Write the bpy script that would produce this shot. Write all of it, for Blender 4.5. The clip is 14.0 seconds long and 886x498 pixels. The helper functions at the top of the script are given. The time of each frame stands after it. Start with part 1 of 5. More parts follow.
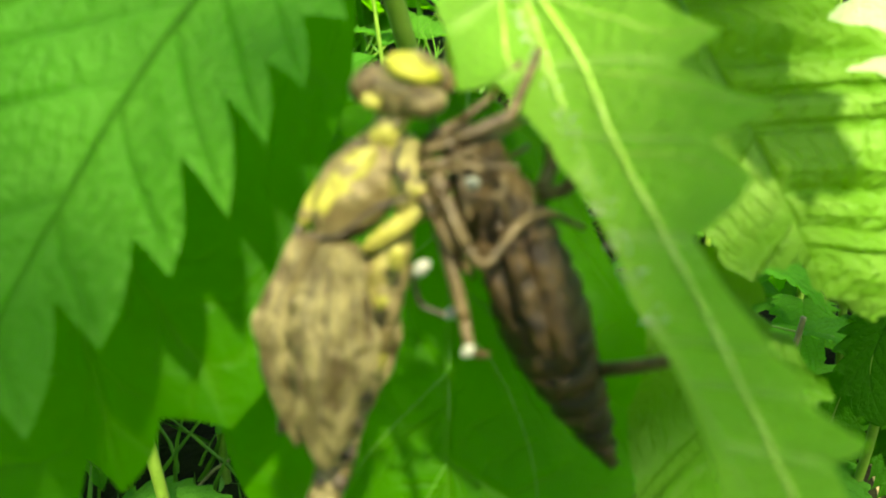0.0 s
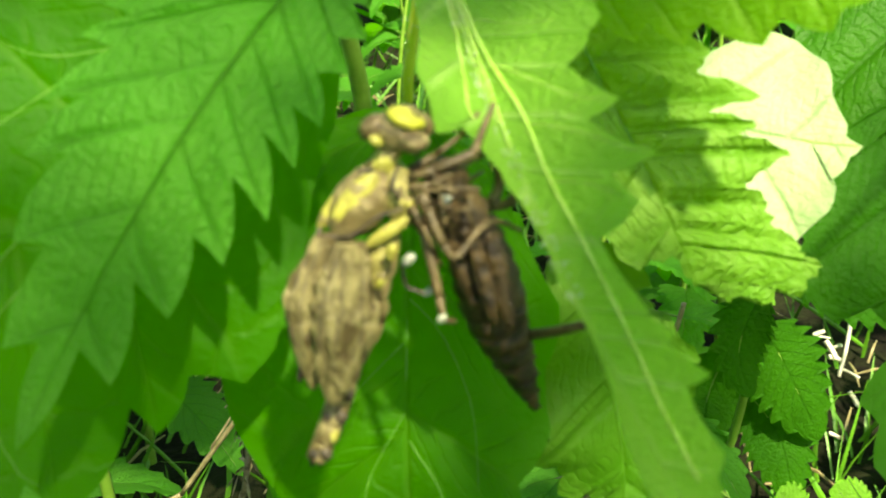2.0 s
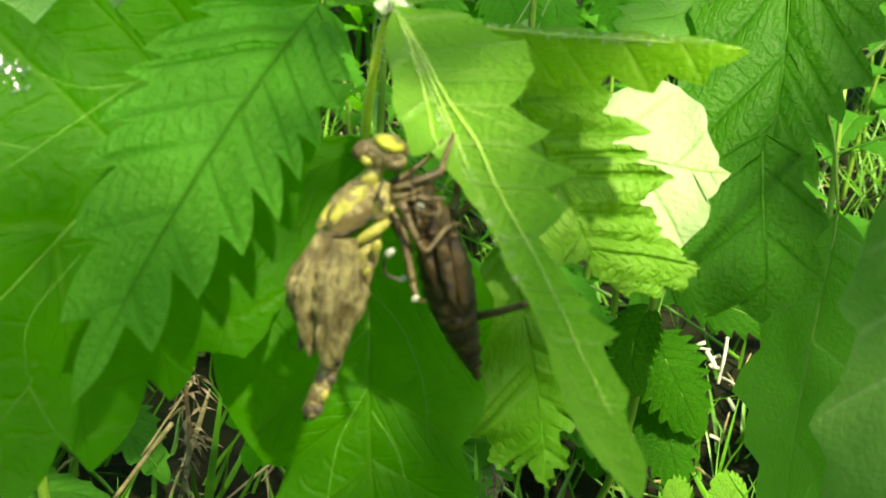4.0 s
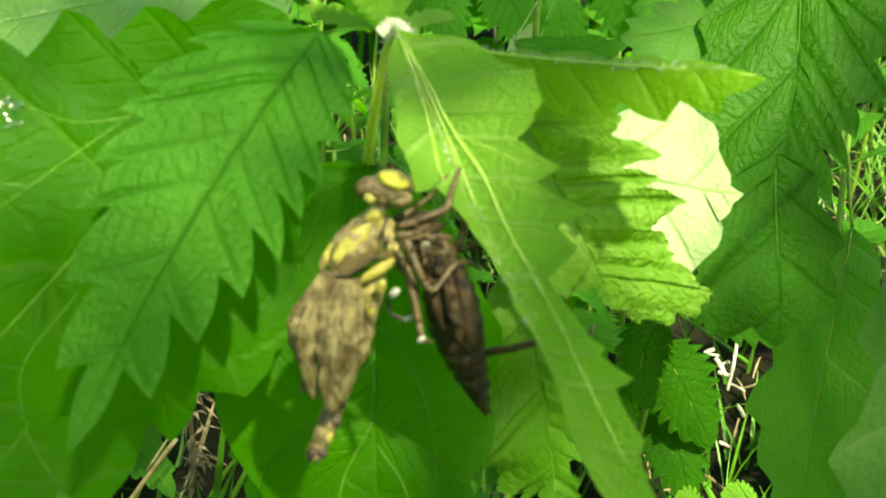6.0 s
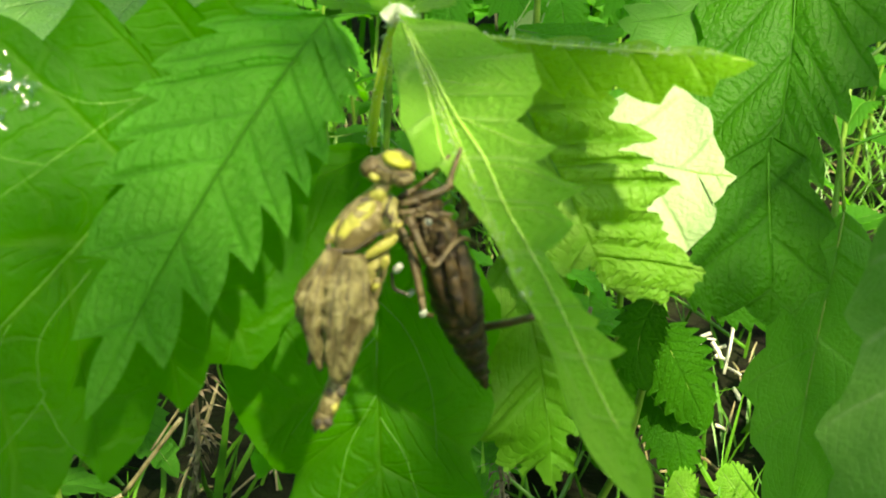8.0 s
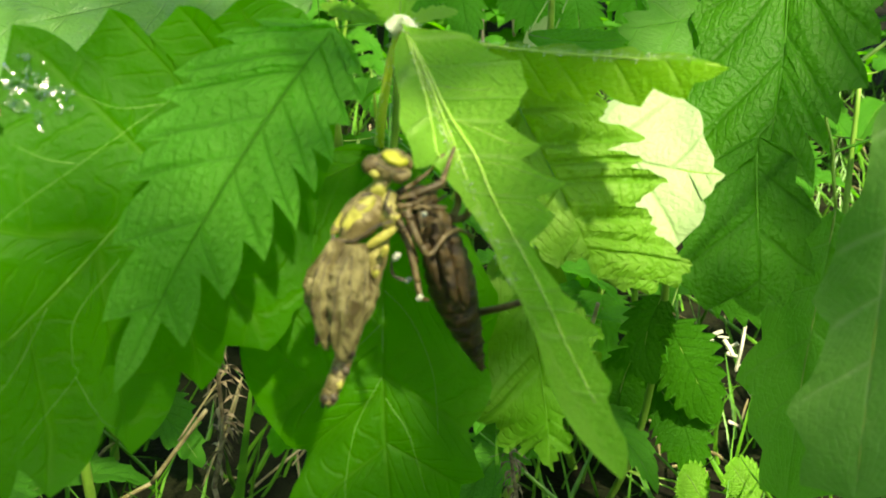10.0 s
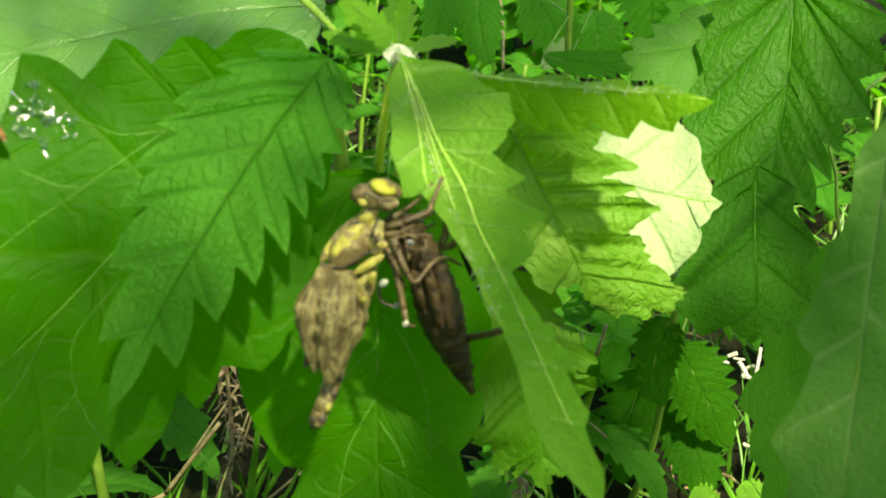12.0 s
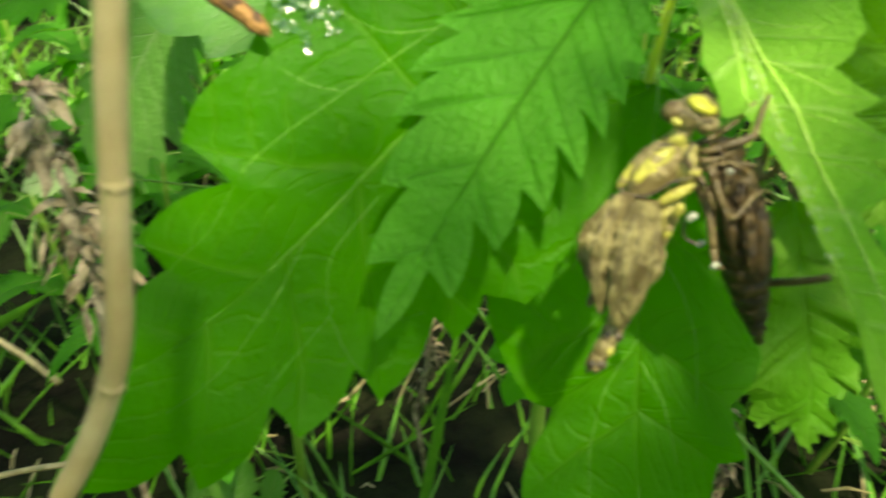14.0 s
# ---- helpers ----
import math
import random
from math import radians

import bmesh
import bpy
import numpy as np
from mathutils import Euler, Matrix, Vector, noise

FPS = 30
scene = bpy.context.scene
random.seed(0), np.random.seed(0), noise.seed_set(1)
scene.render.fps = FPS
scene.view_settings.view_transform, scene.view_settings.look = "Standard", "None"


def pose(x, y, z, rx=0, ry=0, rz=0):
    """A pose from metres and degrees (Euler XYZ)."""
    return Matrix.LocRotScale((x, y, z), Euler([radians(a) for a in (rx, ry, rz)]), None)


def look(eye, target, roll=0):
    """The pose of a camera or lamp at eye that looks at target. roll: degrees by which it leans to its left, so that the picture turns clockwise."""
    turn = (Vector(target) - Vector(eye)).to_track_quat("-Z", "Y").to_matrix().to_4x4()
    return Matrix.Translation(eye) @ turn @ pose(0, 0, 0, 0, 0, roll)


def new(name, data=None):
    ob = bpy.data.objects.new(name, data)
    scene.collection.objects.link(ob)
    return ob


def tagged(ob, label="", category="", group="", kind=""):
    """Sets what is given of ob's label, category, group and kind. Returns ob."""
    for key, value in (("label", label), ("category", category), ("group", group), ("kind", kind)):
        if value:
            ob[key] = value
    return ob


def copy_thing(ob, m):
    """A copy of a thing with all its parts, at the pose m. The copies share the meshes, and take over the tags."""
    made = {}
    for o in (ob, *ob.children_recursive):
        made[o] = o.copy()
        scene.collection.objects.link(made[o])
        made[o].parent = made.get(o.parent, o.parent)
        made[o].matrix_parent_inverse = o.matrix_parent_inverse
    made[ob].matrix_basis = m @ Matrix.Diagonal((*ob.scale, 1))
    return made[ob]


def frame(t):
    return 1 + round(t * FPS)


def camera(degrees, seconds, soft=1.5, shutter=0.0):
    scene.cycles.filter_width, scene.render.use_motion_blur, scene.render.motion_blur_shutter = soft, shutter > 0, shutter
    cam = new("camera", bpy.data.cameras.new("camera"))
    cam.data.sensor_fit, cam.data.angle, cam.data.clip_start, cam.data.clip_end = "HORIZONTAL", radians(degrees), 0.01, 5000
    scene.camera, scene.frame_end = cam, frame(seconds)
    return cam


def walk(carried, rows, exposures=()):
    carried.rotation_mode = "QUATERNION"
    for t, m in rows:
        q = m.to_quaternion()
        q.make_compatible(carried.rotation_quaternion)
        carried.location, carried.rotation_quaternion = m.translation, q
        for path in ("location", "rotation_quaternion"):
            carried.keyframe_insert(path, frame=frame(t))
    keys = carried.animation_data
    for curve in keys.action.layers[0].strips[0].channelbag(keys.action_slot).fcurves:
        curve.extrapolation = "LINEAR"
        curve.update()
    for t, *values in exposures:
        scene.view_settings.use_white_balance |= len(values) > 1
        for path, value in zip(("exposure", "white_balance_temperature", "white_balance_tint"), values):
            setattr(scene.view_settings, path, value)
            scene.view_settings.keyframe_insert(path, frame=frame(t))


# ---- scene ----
from mathutils.bvhtree import BVHTree

cam = camera(49.94, 14.0, soft=1.8, shutter=0.25)
PATH = [
    (0, (0.0188, -0.0590, 0.1567), (-0.0124, 0.0737, 0.0941), -5.49),
    (0.5, (0.0182, -0.0582, 0.1562), (-0.0126, 0.0773, 0.0997), -6.14),
    (1, (0.0204, -0.0599, 0.1564), (-0.0074, 0.0777, 0.1035), -6.18),
    (1.2, (0.0203, -0.0589, 0.1572), (-0.0078, 0.0776, 0.1019), -5.75),
    (1.5, (0.0191, -0.0675, 0.1627), (-0.0063, 0.0687, 0.1051), -4.92),
    (2, (0.0162, -0.0855, 0.1698), (0.0008, 0.0489, 0.1050), -2.27),
    (2.5, (0.0112, -0.1122, 0.1825), (0.0054, 0.0236, 0.1190), -0.08),
    (2.7, (0.0100, -0.1227, 0.1861), (0.0070, 0.0132, 0.1228), 0.16),
    (4.8, (0.0073, -0.1105, 0.1750), (0.0087, 0.0271, 0.1153), 0.90),
    (5, (0.0054, -0.1114, 0.1776), (0.0049, 0.0261, 0.1178), 0.70),
    (5.5, (0.0092, -0.1129, 0.1801), (0.0090, 0.0239, 0.1186), -0.33),
    (6, (0.0084, -0.1083, 0.1822), (0.0088, 0.0285, 0.1207), 0.24),
    (6.5, (0.0103, -0.1069, 0.1808), (0.0111, 0.0296, 0.1185), 0.29),
    (7, (0.0085, -0.1042, 0.1801), (0.0095, 0.0320, 0.1172), 0.32),
    (7.5, (0.0091, -0.1033, 0.1808), (0.0101, 0.0323, 0.1167), 0.55),
    (8, (0.0082, -0.1135, 0.1830), (0.0086, 0.0225, 0.1197), 0.42),
    (8.2, (0.0077, -0.1158, 0.1847), (0.0077, 0.0205, 0.1222), 0.51),
    (10.3, (0.0135, -0.1259, 0.1872), (0.0089, 0.0102, 0.1245), -0.25),
    (10.5, (0.0124, -0.1251, 0.1880), (0.0074, 0.0111, 0.1253), 0.05),
    (11, (0.0135, -0.1224, 0.1863), (0.0091, 0.0137, 0.1234), 0.13),
    (11.5, (0.0181, -0.1259, 0.1874), (0.0127, 0.0111, 0.1265), -0.35),
    (12, (0.0199, -0.1275, 0.1899), (0.0112, 0.0093, 0.1290), -0.36),
    (12.5, (0.0203, -0.1300, 0.1905), (0.0112, 0.0068, 0.1296), -0.56),
    (13, (0.0082, -0.1235, 0.1901), (0.0029, 0.0116, 0.1252), 0.37),
    (13.5, (-0.0027, -0.1168, 0.1870), (-0.0073, 0.0186, 0.1225), 0.53),
    (13.6, (-0.0062, -0.1140, 0.1849), (-0.0120, 0.0210, 0.1197), 0.44),
    (13.8, (-0.0041, -0.1127, 0.1827), (-0.0179, 0.0192, 0.1125), -0.00),
    (14, (-0.0046, -0.1124, 0.1849), (-0.0341, 0.0147, 0.1109), -1.50),
]
walk(cam, [(t, look(eye, target, roll)) for t, eye, target, roll in PATH],
     exposures=[(t, e + 1.15, 8500, 0) for t, e in ((0, 0.80), (1.5, 0.92), (2.5, 0.60), (8, 0.60), (12.5, 0.38), (13.5, 0.42), (14, 0.64))])
cam.data.dof.use_dof = True
cam.data.dof.focus_distance = 0.30
cam.data.dof.aperture_fstop = 38.0

# ---- light ----
GROUND = -0.09
SUN_AZIMUTH, SUN_HEIGHT = 150.0, 54.0
world = bpy.data.worlds.new("sky")
scene.world = world
world.use_nodes = True
wn = world.node_tree.nodes
sky = wn.new("ShaderNodeTexSky")
sky.sky_type = "NISHITA"
sky.sun_disc = False
sky.sun_elevation = radians(SUN_HEIGHT)
sky.sun_rotation = radians(SUN_AZIMUTH)
sky.air_density, sky.dust_density = 1.0, 1.5
world.node_tree.links.new(sky.outputs[0], wn["Background"].inputs[0])
wn["Background"].inputs[1].default_value = 0.110
sun_data = bpy.data.lights.new("sun", "SUN")
sun_data.energy, sun_data.angle, sun_data.color = 4.0, radians(2.2), (1.0, 0.94, 0.80)
sun = new("sun", sun_data)
sun_way = Vector((math.sin(radians(SUN_AZIMUTH)) * math.cos(radians(SUN_HEIGHT)),
                  math.cos(radians(SUN_AZIMUTH)) * math.cos(radians(SUN_HEIGHT)), math.sin(radians(SUN_HEIGHT))))
sun.matrix_world = look(sun_way * 3, (0, 0, 0))


# ---- materials ----
class Graph:
    """A small hand for node materials."""

    def __init__(self, name):
        self.mat = bpy.data.materials.new(name)
        self.mat.use_nodes = True
        self.tree = self.mat.node_tree
        self.tree.nodes.clear()
        self.out = self.node("ShaderNodeOutputMaterial")

    def node(self, kind, **values):
        n = self.tree.nodes.new(kind)
        for key, value in values.items():
            n.inputs[key.replace("_", " ")].default_value = value
        return n

    def link(self, a, b):
        self.tree.links.new(a, b)

    def math(self, op, a, b=0.0, c=0.0):
        n = self.tree.nodes.new("ShaderNodeMath")
        n.operation = op
        for slot, value in enumerate((a, b, c)):
            if isinstance(value, (int, float)):
                n.inputs[slot].default_value = value
            else:
                self.link(value, n.inputs[slot])
        return n.outputs[0]

    def mix(self, fac, a, b):
        n = self.tree.nodes.new("ShaderNodeMix")
        n.data_type = "RGBA"
        for slot, value in ((0, fac), (6, a), (7, b)):
            if isinstance(value, (int, float)):
                n.inputs[slot].default_value = value
            elif isinstance(value, tuple):
                n.inputs[slot].default_value = (*value, 1.0)[:4]
            else:
                self.link(value, n.inputs[slot])
        return n.outputs[2]

    def ramp(self, value, low, high):
        n = self.tree.nodes.new("ShaderNodeMapRange")
        n.interpolation_type = "SMOOTHSTEP"
        self.link(value, n.inputs[0])
        n.inputs[1].default_value, n.inputs[2].default_value = low, high
        return n.outputs[0]

    def noise(self, scale, detail=3.0, rough=0.55, coords=None):
        n = self.node("ShaderNodeTexNoise", Scale=scale, Detail=detail, Roughness=rough)
        self.link(coords if coords is not None else self.coords(), n.inputs["Vector"])
        return n.outputs[0]

    def coords(self):
        if not hasattr(self, "place"):
            self.place = self.tree.nodes.new("ShaderNodeTexCoord")
        return self.place.outputs["Object"]

    def bump(self, height, strength, distance):
        n = self.node("ShaderNodeBump", Strength=strength, Distance=distance)
        self.link(height, n.inputs["Height"])
        return n.outputs[0]


def leaf_material(name, low, high, vein, through_colour, share=0.5, rough=0.42,
                  net=7.0, blisters=900.0, relief=0.0004, vein_width=0.10, vein_mix=0.45, waxy=0.5, wet=0.0, fine_mix=0.35, ridge=-1.0, blistered=0.5):
    """A leaf: reflecting green over a glow of light from its other side, with side veins that run out into the teeth and small ones between."""
    g = Graph(name)
    uv = g.tree.nodes.new("ShaderNodeUVMap")
    uv.uv_map = "blade"
    sep = g.tree.nodes.new("ShaderNodeSeparateXYZ")
    g.link(uv.outputs[0], sep.inputs[0])
    along, across = sep.outputs[0], g.math("ABSOLUTE", g.math("MULTIPLY_ADD", sep.outputs[1], 2.0, -1.0))
    fan = g.tree.nodes.new("ShaderNodeUVMap")
    fan.uv_map = "teeth"
    fan_parts = g.tree.nodes.new("ShaderNodeSeparateXYZ")
    g.link(fan.outputs[0], fan_parts.inputs[0])
    wobble = g.math("MULTIPLY", g.math("SUBTRACT", g.noise(60.0, 1.0), 0.5), 0.20)
    phase = g.math("ADD", fan_parts.outputs[0], wobble)
    off = g.math("ABSOLUTE", g.math("SUBTRACT", g.math("FRACT", phase), 0.5))
    side = g.ramp(off, 0.5 - vein_width, 0.5)
    side = g.math("MULTIPLY", side, g.math("MULTIPLY", g.ramp(along, 0.93, 0.80), g.ramp(across, 1.05, 0.75)))
    mid = g.math("MULTIPLY", g.ramp(across, 0.05, 0.0), g.ramp(along, 1.0, 0.8))
    # small veins that branch off the side veins, and the blistered skin between them
    away = g.math("SUBTRACT", 0.5, off)
    jitter = g.math("MULTIPLY", g.math("SUBTRACT", g.noise(170.0, 2.0), 0.5), 0.9)
    twigs = g.math("ADD", g.math("SUBTRACT", g.math("MULTIPLY", across, net), g.math("MULTIPLY", away, 3.2)), jitter)
    gap = g.math("ABSOLUTE", g.math("SUBTRACT", g.math("FRACT", twigs), 0.5))
    fine = g.math("MULTIPLY", g.ramp(gap, 0.34, 0.5), g.ramp(away, 0.5, 0.36))
    blister = g.ramp(g.noise(blisters, 2.0, 0.5), 0.35, 0.68)
    lines = g.math("MAXIMUM", g.math("MAXIMUM", side, mid), g.math("MULTIPLY", fine, fine_mix))
    patch = g.ramp(g.noise(38.0, 4.0, 0.6), 0.3, 0.72)
    grain = g.noise(900.0, 3.0, 0.7)
    info = g.tree.nodes.new("ShaderNodeObjectInfo")
    patch = g.math("ADD", g.math("MULTIPLY", patch, 0.7), g.math("MULTIPLY", info.outputs["Random"], 0.3))
    base = g.mix(patch, low, high)
    base = g.mix(g.math("MULTIPLY", grain, 0.18), base, tuple(0.55 * c for c in low))
    base = g.mix(g.math("MULTIPLY", lines, vein_mix), base, vein)
    height = g.math("ADD", g.math("MULTIPLY", lines, ridge), g.math("ADD", g.math("MULTIPLY", grain, 0.25), g.math("MULTIPLY", blister, blistered)))
    bump = g.bump(height, 0.55, relief)
    skin = g.node("ShaderNodeBsdfPrincipled", Roughness=rough, IOR=1.45)
    skin.inputs["Specular IOR Level"].default_value = waxy * 0.6
    if wet:
        skin.inputs["Coat Roughness"].default_value = 0.06
        g.link(g.math("MULTIPLY", g.ramp(g.noise(130.0, 4.0, 0.65), 0.48, 0.56), wet), skin.inputs["Coat Weight"])
    g.link(base, skin.inputs["Base Color"])
    g.link(bump, skin.inputs["Normal"])
    glow = g.tree.nodes.new("ShaderNodeBsdfTranslucent")
    g.link(g.mix(g.math("MULTIPLY", lines, 0.5), through_colour, tuple(0.7 * c for c in through_colour)), glow.inputs["Color"])
    g.link(bump, glow.inputs["Normal"])
    both = g.tree.nodes.new("ShaderNodeMixShader")
    both.inputs[0].default_value = share
    g.link(skin.outputs[0], both.inputs[1])
    g.link(glow.outputs[0], both.inputs[2])
    g.link(both.outputs[0], g.out.inputs[0])
    return g.mat


def body_material(name, colours, scale=300.0, rough=0.5, relief=0.0002, spots=None, waxy=0.5, metal=0.0, stretch=None):
    """A mottled surface of two colours, with grain and, where given, darker spots."""
    g = Graph(name)
    where = g.coords()
    if stretch:
        turned = g.tree.nodes.new("ShaderNodeMapping")
        turned.inputs["Scale"].default_value = stretch
        g.link(where, turned.inputs["Vector"])
        where = turned.outputs[0]
    coarse = g.ramp(g.noise(scale, 3.0, 0.6, where), 0.35, 0.65)
    fine = g.noise(scale * 7, 3.0, 0.7, where)
    base = g.mix(coarse, colours[0], colours[1])
    base = g.mix(g.math("MULTIPLY", fine, 0.3), base, tuple(0.5 * c for c in colours[0]))
    if spots:
        base = g.mix(g.ramp(g.noise(scale * spots[1], 1.0, 0.4, where), spots[2], spots[2] + 0.08), base, spots[0])
    skin = g.node("ShaderNodeBsdfPrincipled", Roughness=rough, Metallic=metal)
    skin.inputs["Specular IOR Level"].default_value = waxy
    g.link(base, skin.inputs["Base Color"])
    g.link(g.bump(g.math("ADD", fine, coarse), 0.6, relief), skin.inputs["Normal"])
    g.link(skin.outputs[0], g.out.inputs[0])
    return g.mat


LEAF_NETTLE = leaf_material("nettle_leaf", (0.052, 0.225, 0.024), (0.092, 0.315, 0.038), (0.026, 0.140, 0.010), (0.16, 0.60, 0.022),
                            share=0.56, relief=0.0009, vein_mix=0.55, waxy=0.22, rough=0.5, fine_mix=0.45, vein_width=0.08, blistered=0.45)
LEAF_CRINKLED = leaf_material("crinkled_leaf", (0.021, 0.120, 0.005), (0.042, 0.180, 0.008), (0.014, 0.078, 0.004), (0.085, 0.38, 0.006),
                              share=0.45, relief=0.0005, vein_mix=0.35, waxy=0.28, rough=0.48, fine_mix=0.5, vein_width=0.10, net=8.0, blisters=650.0, blistered=0.7)
LEAF_YOUNG = leaf_material("young_nettle_leaf", (0.165, 0.42, 0.045), (0.24, 0.52, 0.080), (0.32, 0.57, 0.14), (0.38, 0.80, 0.040),
                           share=0.58, vein_width=0.11, vein_mix=0.75, rough=0.6, waxy=0.2, fine_mix=0.45, ridge=1.0, blistered=0.5, relief=0.0009)
LEAF_FRILL = leaf_material("frilled_leaf", (0.075, 0.25, 0.009), (0.17, 0.37, 0.022), (0.22, 0.42, 0.05), (0.33, 0.66, 0.012),
                           share=0.5, vein_width=0.09, vein_mix=0.4, rough=0.5, waxy=0.3, fine_mix=0.35, relief=0.0005, blistered=0.7)
# Shade in the creases and sun on the ridges are put into the colours.
LEAF_RIDGED = leaf_material("ridged_leaf", (0.095, 0.265, 0.020), (0.26, 0.43, 0.105), (0.060, 0.21, 0.010), (0.28, 0.58, 0.020),
                            share=0.42, vein_width=0.24, vein_mix=0.6, rough=0.5, waxy=0.3, fine_mix=0.5, net=6.0, relief=0.0016, blisters=420.0, blistered=0.6)
LEAF_BROAD = leaf_material("broad_leaf", (0.024, 0.140, 0.003), (0.046, 0.210, 0.005), (0.10, 0.29, 0.02), (0.098, 0.47, 0.003),
                           share=0.56, rough=0.5, vein_width=0.06, vein_mix=0.34, relief=0.0006, waxy=0.22, fine_mix=0.5, net=5.0, blisters=500.0, blistered=0.3)
# Whitened for the glare of the sun on the leaf behind.
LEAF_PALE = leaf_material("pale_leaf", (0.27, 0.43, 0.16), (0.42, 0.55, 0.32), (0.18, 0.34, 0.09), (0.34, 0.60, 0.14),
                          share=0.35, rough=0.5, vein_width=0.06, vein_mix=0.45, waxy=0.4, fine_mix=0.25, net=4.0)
LEAF_DULL = leaf_material("dull_leaf", (0.045, 0.165, 0.022), (0.078, 0.245, 0.030), (0.12, 0.30, 0.055), (0.15, 0.50, 0.018),
                          share=0.5, rough=0.5, vein_width=0.05, vein_mix=0.35, waxy=0.35, fine_mix=0.4, relief=0.0003)
# Dusty front leaf; its pale tone also stands in for skylight elsewhere.
LEAF_DUSTY_LIT = leaf_material("dusty_lit_leaf", (0.050, 0.165, 0.024), (0.125, 0.275, 0.070), (0.24, 0.38, 0.16), (0.15, 0.44, 0.035),
                           share=0.4, rough=0.6, vein_width=0.07, vein_mix=0.5, waxy=0.25, fine_mix=0.3, relief=0.0003)
# Nettle leaf darkened so that its colour carries the shade.
LEAF_SHADED = leaf_material("shaded_nettle_leaf", (0.015, 0.090, 0.004), (0.030, 0.140, 0.007), (0.010, 0.058, 0.003), (0.060, 0.29, 0.004),
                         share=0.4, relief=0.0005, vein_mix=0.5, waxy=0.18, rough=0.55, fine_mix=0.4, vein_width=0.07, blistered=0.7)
LEAF_LIMP = leaf_material("limp_leaf", (0.034, 0.145, 0.006), (0.15, 0.30, 0.050), (0.05, 0.18, 0.012), (0.18, 0.44, 0.014),
                          share=0.40, vein_width=0.12, vein_mix=0.35, rough=0.5, waxy=0.2, fine_mix=0.4, relief=0.0006, blisters=420.0, blistered=0.6)
LEAF_SHRUB = leaf_material("shrub_leaf", (0.05, 0.12, 0.02), (0.08, 0.17, 0.03), (0.12, 0.22, 0.06), (0.12, 0.30, 0.03), share=0.25, rough=0.45)
LEAF_WET = leaf_material("wet_leaf", (0.085, 0.235, 0.050), (0.135, 0.325, 0.075), (0.16, 0.36, 0.09), (0.18, 0.55, 0.03),
                         share=0.42, rough=0.32, vein_width=0.05, vein_mix=0.04, waxy=0.6, wet=1.0, fine_mix=0.2)
RIB_BROAD = body_material("broad_rib", ((0.075, 0.26, 0.012), (0.11, 0.32, 0.022)), 200.0, 0.5)
RIB_DARK = body_material("dark_rib", ((0.024, 0.12, 0.006), (0.036, 0.155, 0.008)), 200.0, 0.6, waxy=0.15)
STEM_GREEN = body_material("green_stem", ((0.13, 0.27, 0.03), (0.20, 0.35, 0.05)), 120.0, 0.5)
STEM_YELLOW = body_material("yellow_green_stem", ((0.48, 0.60, 0.05), (0.60, 0.70, 0.09)), 120.0, 0.5)
STEM_PALE = body_material("pale_rib", ((0.26, 0.47, 0.07), (0.35, 0.55, 0.13)), 300.0, 0.7, waxy=0.2)
DRY = body_material("dry_stalk", ((0.48, 0.35, 0.16), (0.66, 0.52, 0.28)), 90.0, 0.6)
BARK = body_material("twig_bark", ((0.13, 0.06, 0.018), (0.30, 0.16, 0.05)), 260.0, 0.7, 0.0006, spots=((0.05, 0.025, 0.01), 1.4, 0.56))
DRY_GREY = body_material("withered_plant", ((0.10, 0.075, 0.042), (0.30, 0.235, 0.15)), 260.0, 0.85)
DRY_PALE = body_material("pale_withered_plant", ((0.15, 0.115, 0.07), (0.44, 0.36, 0.25)), 300.0, 0.85)
# Bleached straw, whitened further to stand in for sun glints.
BLEACHED_GLINT = body_material("bleached_glint_straw", ((0.66, 0.62, 0.50), (0.85, 0.82, 0.72)), 200.0, 0.4)
STRAW = body_material("straw", ((0.20, 0.165, 0.08), (0.36, 0.31, 0.17)), 150.0, 0.5)
# Nearly black base colour with random mottling.
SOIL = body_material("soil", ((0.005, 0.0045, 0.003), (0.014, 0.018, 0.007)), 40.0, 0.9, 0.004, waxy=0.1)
GRASS = body_material("grass_blade", ((0.045, 0.17, 0.010), (0.095, 0.28, 0.018)), 60.0, 0.45)
CHITIN_PALE = body_material("pale_chitin", ((0.20, 0.18, 0.05), (0.43, 0.40, 0.13)), 520.0, 0.42, 0.0003, spots=((0.08, 0.06, 0.022), 1.3, 0.58))
CHITIN_YELLOW = body_material("yellow_chitin", ((0.28, 0.265, 0.055), (0.54, 0.52, 0.11)), 520.0, 0.4, spots=((0.20, 0.165, 0.07), 1.0, 0.55))
CHITIN_TAN = body_material("tan_chitin", ((0.15, 0.115, 0.045), (0.33, 0.275, 0.13)), 480.0, 0.42, 0.0003, spots=((0.10, 0.075, 0.03), 1.3, 0.58))
LEMON = body_material("lemon_chitin", ((0.36, 0.36, 0.03), (0.52, 0.51, 0.06)), 300.0, 0.45, spots=((0.22, 0.20, 0.04), 1.0, 0.62))
NODE_WHITE = body_material("hairy_joint", ((0.58, 0.68, 0.44), (0.78, 0.84, 0.68)), 700.0, 0.8, 0.0004)
CHITIN_DARK = body_material("dark_chitin", ((0.035, 0.028, 0.02), (0.09, 0.07, 0.045)), 500.0, 0.45)
EYE = body_material("eye", ((0.095, 0.062, 0.024), (0.20, 0.15, 0.065)), 420.0, 0.35)
WING = body_material("folded_wing", ((0.105, 0.085, 0.030), (0.29, 0.255, 0.11)), 620.0, 0.36, 0.0009, ((0.075, 0.056, 0.018), 0.75, 0.60), stretch=(1, 1, 0.5))
